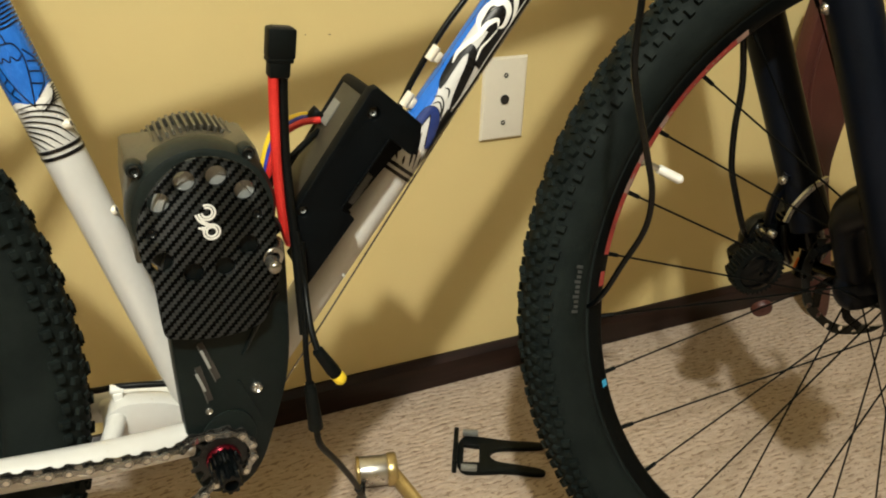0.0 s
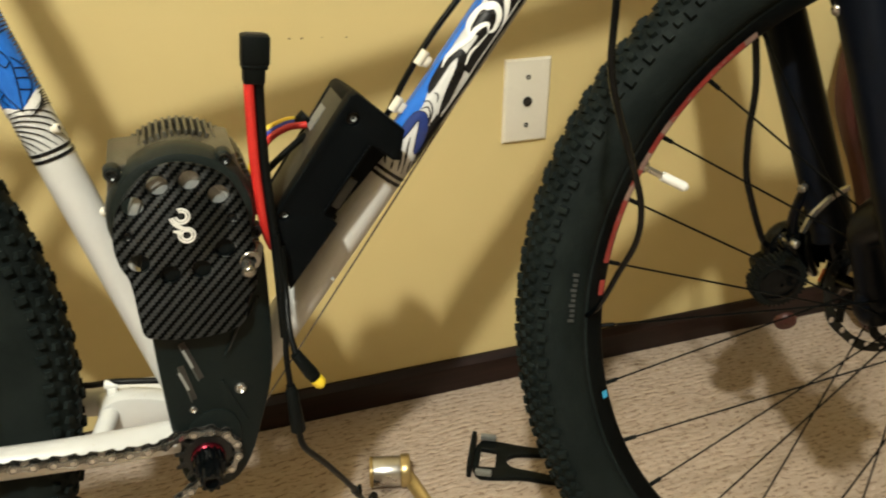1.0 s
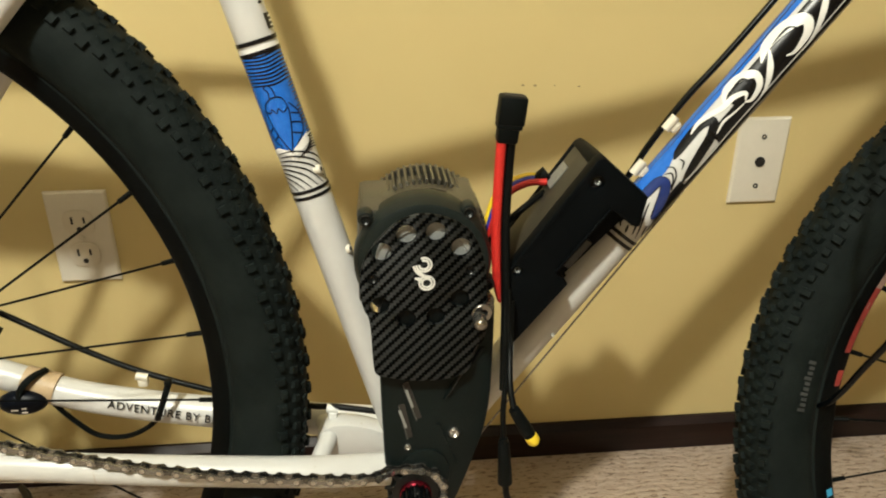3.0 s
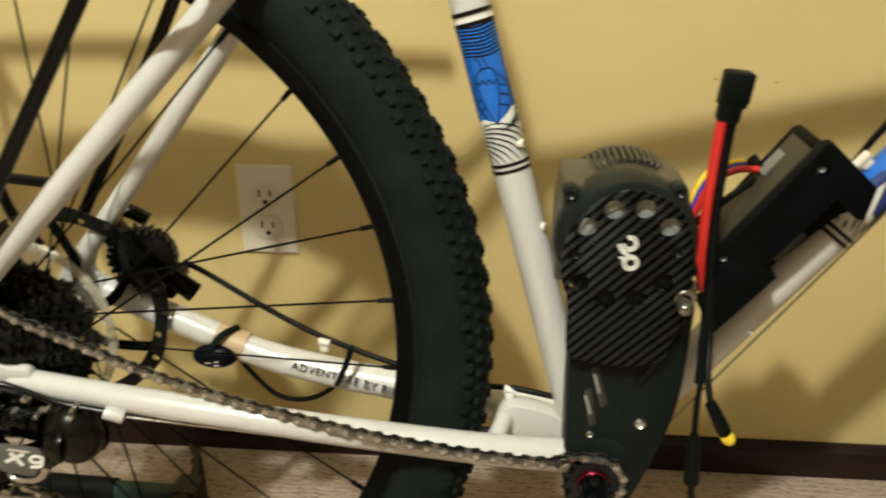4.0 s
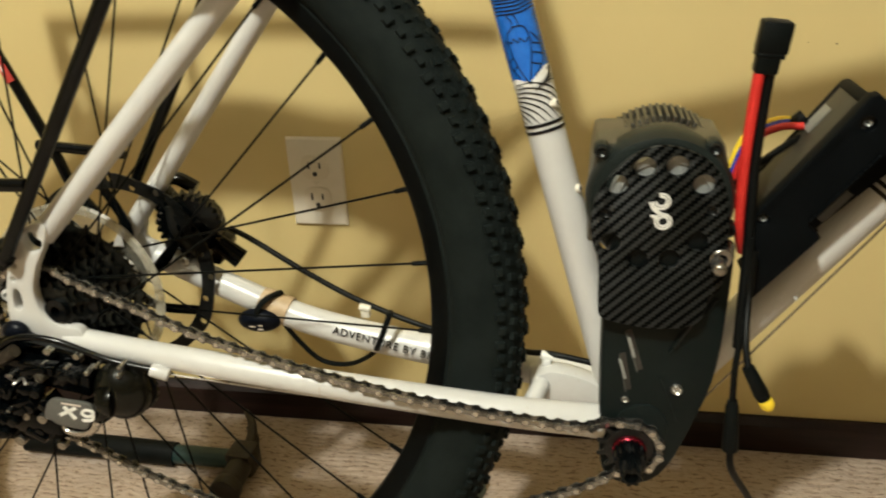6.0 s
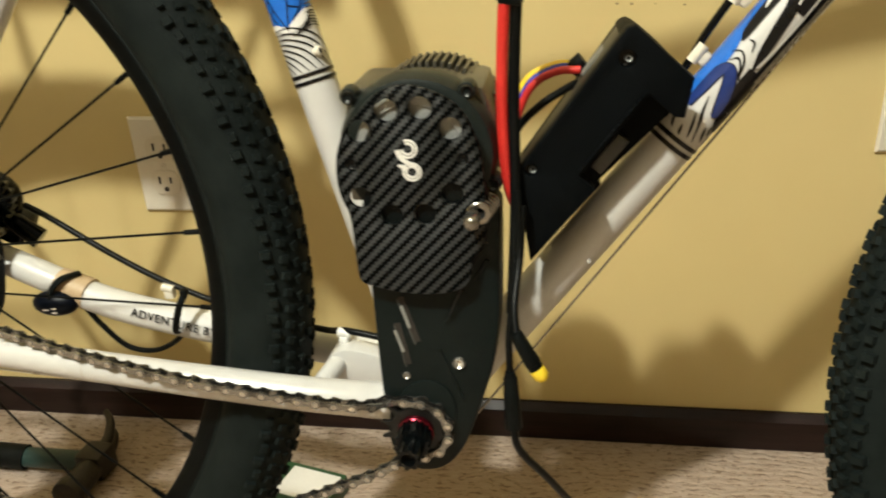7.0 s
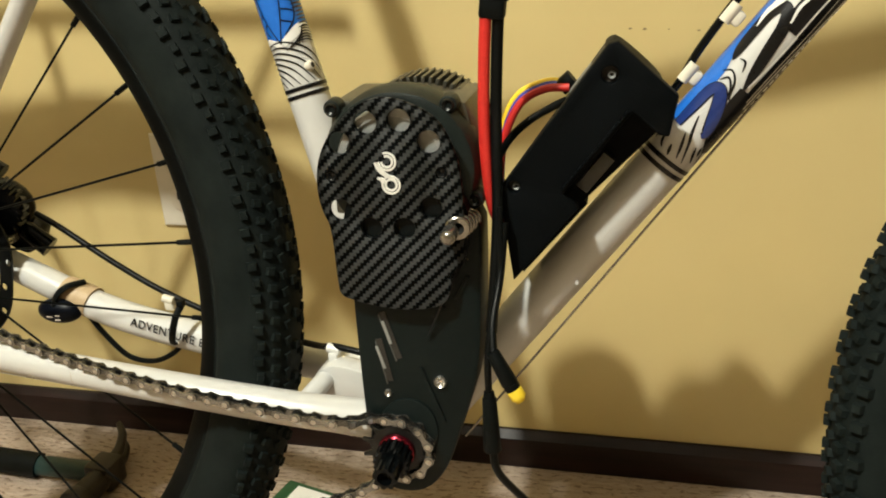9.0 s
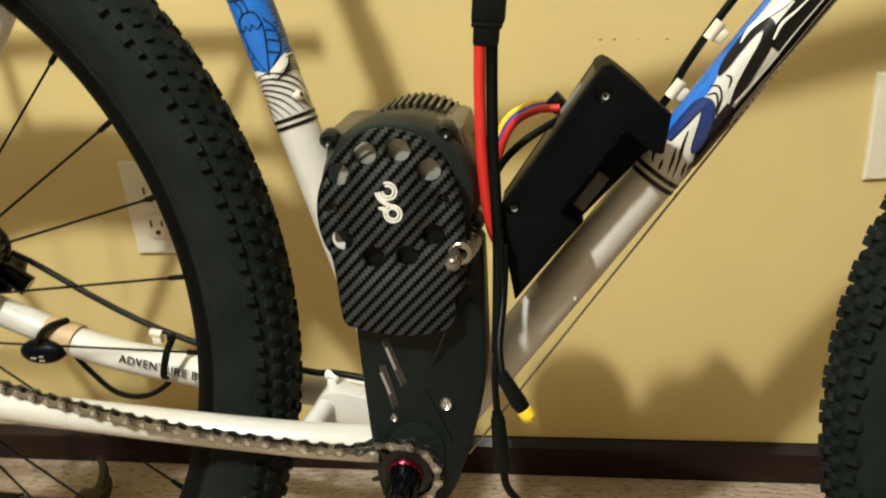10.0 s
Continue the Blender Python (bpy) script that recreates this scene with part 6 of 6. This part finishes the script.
    part("hose", sweep([(0.556, 0.800, 0.660), (0.566, 0.800, 0.585), (0.5792, 0.800, 0.5243), (0.5806, 0.800, 0.4803), (0.5865, 0.800, 0.4392), (0.5996, 0.800, 0.4071), (0.6221, 0.803, 0.3654), (0.6400, 0.812, 0.3480)], 0.0032, 10), GLOSSBLACK, leg, "black front brake hose")
    cal = caliper("brake_caliper", (0.682, 0.828, 0.334), -1, "black front disc brake caliper")
    dial = []
    for k in range(34):
        for f, r in ((0.0, 0.0268), (0.3, 0.0300), (0.5, 0.0300), (0.8, 0.0268)):
            a = 2 * math.pi * (k + f) / 34
            dial.append((r * math.cos(a), r * math.sin(a)))
    part("adjuster_dial", plate(dial, -0.008, 0.008), BLACK, cal, "large toothed black adjuster dial", Matrix.Translation((0.6530, 0.8020, 0.3110)) @ pose(0, 0, 0, 4, 0, -14))
    part("dial_face", revolve([(0.002, -0.012), (0.015, -0.0115), (0.021, -0.0095), (0.0225, -0.007), (0.002, -0.007)], 32), OILBLACK, cal, "", Matrix.Translation((0.6530, 0.8020, 0.3110)) @ pose(0, 0, 0, 4, 0, -14))
    part("caliper_mount", put(sweep([(0.6956, 0.7850, 0.3690), (0.7149, 0.7850, 0.3320), (0.7084, 0.7850, 0.2983)], 0.0150, 16, 4, flat=0.8), box((0.030, 0.020, 0.016), (0.7149, 0.7850, 0.3320), 0.003, pose(0, 0, 0, 0, 30, 0))), OILBLACK, cal, "black caliper mount")
    part("caliper_mark", box((0.0050, 0.0060, 0.0150), (0.7030, 0.790, 0.3117), 0.001, pose(0, 0, 0, 0, 18, 0)), ORANGE, cal, "orange plastic retainer")
    part("reflector", revolve([(0.001, -0.004), (0.0105, -0.003), (0.0120, 0), (0.0120, 0.003), (0.001, 0.003)], 24), OXRED, leg, "small dull red round reflector", Matrix.Translation((0.6754, 0.800, 0.2554)) @ pose(0, 0, 0, 20, 0, -20))
    part("front_cable", sweep([(0.352, 0.684, 0.720), (0.354, 0.680, 0.640), (0.355, 0.680, 0.588), (0.370, 0.685, 0.548), (0.386, 0.690, 0.514), (0.402, 0.697, 0.478), (0.413, 0.712, 0.440), (0.413, 0.732, 0.400), (0.408, 0.756, 0.350), (0.400, 0.790, 0.320)], 0.0025, 10), GLOSSBLACK, leg, "black cable looped past the front tyre")


fork()

# ---- loose things on the carpet ----


def hammer():
    ob = thing("hammer", (-0.4180, 1.0120, 0.0), "claw hammer with teal handle and brown steel head, lying on carpet", "hammer")
    bm = cone((-0.3960, 0.9720, 0.020), (-0.3980, 1.0120, 0.020), 0.0160, 0.0145, 24, 0.0015)
    put(bm, cone((-0.3955, 0.9580, 0.020), (-0.3960, 0.9740, 0.020), 0.0185, 0.0180, 28, 0.002))
    put(bm, box((0.034, 0.034, 0.034), (-0.4000, 1.0200, 0.020), 0.005))
    turn = Matrix.Translation((-0.700, 1.002, 0)) @ Matrix.Rotation(radians(-4.8), 4, "Z") @ Matrix.Translation((0.700, -1.002, 0))
    part("head", bm, HAMMERHEAD, ob, "brown weathered steel head", turn)
    for s in (-1, 1):
        part("claw", sweep([(-0.4000, 1.0300, 0.020 + 0.005 * s), (-0.4020, 1.0500, 0.022 + 0.008 * s), (-0.4110, 1.0700, 0.026 + 0.011 * s), (-0.4240, 1.0820, 0.030 + 0.013 * s)], 0.0100, 12, flat=0.8, r_end=0.0040), HAMMERHEAD, ob, "", turn)
    part("handle", sweep([(-0.4020, 1.0180, 0.020), (-0.4380, 1.0160, 0.019), (-0.4700, 1.0150, 0.018), (-0.5000, 1.0135, 0.017)], 0.0120, 18, flat=0.75), TEAL, ob, "teal painted shaft", turn)
    part("grip", sweep([(-0.4920, 1.0138, 0.017), (-0.5500, 1.0105, 0.018), (-0.6680, 1.0040, 0.018), (-0.7030, 1.0020, 0.017)], 0.0150, 20, flat=0.75), BLACK, ob, "black rubber grip", turn)
    moved(ob, 0.027, 0.0045)


def lever_tool():
    ob = thing("lever_fitting", (0.270, 0.950, 0.0), "brass and steel lever fitting lying on carpet", "tool")
    a, b = Vector((0.2445, 0.9600, 0.0185)), Vector((0.2795, 0.9510, 0.0185))
    part("barrel", cone(a, b, 0.0180, 0.0180, 36, 0.0015), STEEL, ob, "polished steel barrel")
    part("collar", cone(a + (a - b) * 0.02, a.lerp(b, 0.10), 0.0186, 0.0186, 36, 0.001), BRASS, ob, "brass rim")
    part("end_ring", cone(b, b + (b - a) * 0.32, 0.0200, 0.0200, 36, 0.002), BRASS, ob, "brass end ring")
    c = b + (b - a) * 0.16
    part("arm", sweep([c + Vector((0, 0, -0.004)), c + Vector((0.006, -0.030, -0.006)), c + Vector((0.014, -0.070, -0.010)), c + Vector((0.018, -0.100, -0.010))], 0.0085, 16, flat=0.75), BRASS, ob, "brass lever arm")
    moved(ob, 0.001, 0.0102)


def plastic_bracket():
    ob = thing("plastic_bracket", (0.40, 0.95, 0.0), "black plastic bracket with a square window, lying on carpet", "bracket")
    m = Matrix.Translation((0.392, 0.948, 0.004)) @ pose(0, 0, 0, 0, 0, -28) @ pose(0, 0, 0, -90, 0, 0)
    outline = round2([(-0.014, 0.034), (-0.014, -0.034), (0.020, -0.032), (0.050, -0.026), (0.095, -0.030), (0.098, -0.020), (0.060, -0.014), (0.034, -0.012), (0.026, 0.000), (0.034, 0.012), (0.060, 0.016), (0.098, 0.020), (0.098, 0.030), (0.050, 0.028), (0.020, 0.032)], 2)
    part("plate", plate(outline, -0.004, 0.003, [[(-0.0055, 0.0165), (-0.0055, -0.0165), (0.0145, -0.0150), (0.0145, 0.0150)]], 0.001), BLACK, ob, "", m)
    part("flange", box((0.006, 0.020, 0.064), (-0.016, -0.008, 0.0), 0.0015), BLACK, ob, "", m)
    for s in (-1, 1):
        part("clip", box((0.020, 0.008, 0.006), (0.002, -0.009, 0.032 * s), 0.0015), STICKER, ob, "pale grey clip", m)
    moved(ob, -0.0025, 0.0125)


def small_box():
    ob = thing("small_packet", (-0.135, 1.0, 0.0), "small green and white card packet lying on carpet", "packet")
    m = Matrix.Translation((-0.112, 0.975, 0.011)) @ pose(0, 0, 0, 0, 0, -14)
    part("carton", box((0.080, 0.052, 0.022), (0, 0, 0), 0.001), GREEN, ob, "green card", m)
    part("label", box((0.060, 0.044, 0.0008), (0.006, -0.002, 0.0114), 0.0), CARDWHITE, ob, "white blank label", m)
    moved(ob, -0.001, 0.008)


def red_panel():
    bm = plate(round2([(0.936, 0.540), (0.926, 0.495), (0.922, 0.419), (0.929, 0.378), (0.945, 0.343), (0.994, 0.258), (1.022, 0.178), (1.060, 0.004), (1.098, 0.004), (1.050, 0.178), (1.016, 0.262), (1.022, 0.322), (1.040, 0.401), (1.034, 0.489), (1.020, 0.560), (0.975, 0.580)], 3), -0.012, 0.012, bevel=0.004)
    m = Matrix.Translation((0.0, 1.019, 0.0)) @ pose(0, 0, 0, -3, 0, 0)
    ob = thing("red_bag", (1.0, 1.040, 0.0), "dull red leather bag leaning against the wall", "bag")
    part("body", bm, OXRED, ob, "", m)
    part("seam", sweep([(0.948, -0.013, 0.500), (0.940, -0.013, 0.420), (0.955, -0.013, 0.350), (1.006, -0.013, 0.262), (1.034, -0.013, 0.178)], 0.0022, 8), OXRED, ob, "raised stitched seam", m)
    moved(ob, 0.0, 0.020)


def wall_scuffs():
    wall = bpy.data.objects["wall_north"]
    for x, z, w, h in ((0.2138, 0.5057, 0.0034, 0.0018), (0.2272, 0.5051, 0.0036, 0.0022), (0.2761, 0.5030, 0.0030, 0.0014), (0.2491, 0.5046, 0.0016, 0.0010)):
        outline = [(x + w * math.cos(a) * (0.5 + 0.12 * math.sin(3 * a + 40 * x)), z + h * math.sin(a) * 0.5) for a in (2 * math.pi * k / 14 for k in range(14))]
        part("scuff_mark", plate(outline, WY - 0.0006, WY + 0.001), SCUFF, wall, "small brown scuff mark")


wall_scuffs()
hammer()
lever_tool()
plastic_bracket()
small_box()
red_panel()
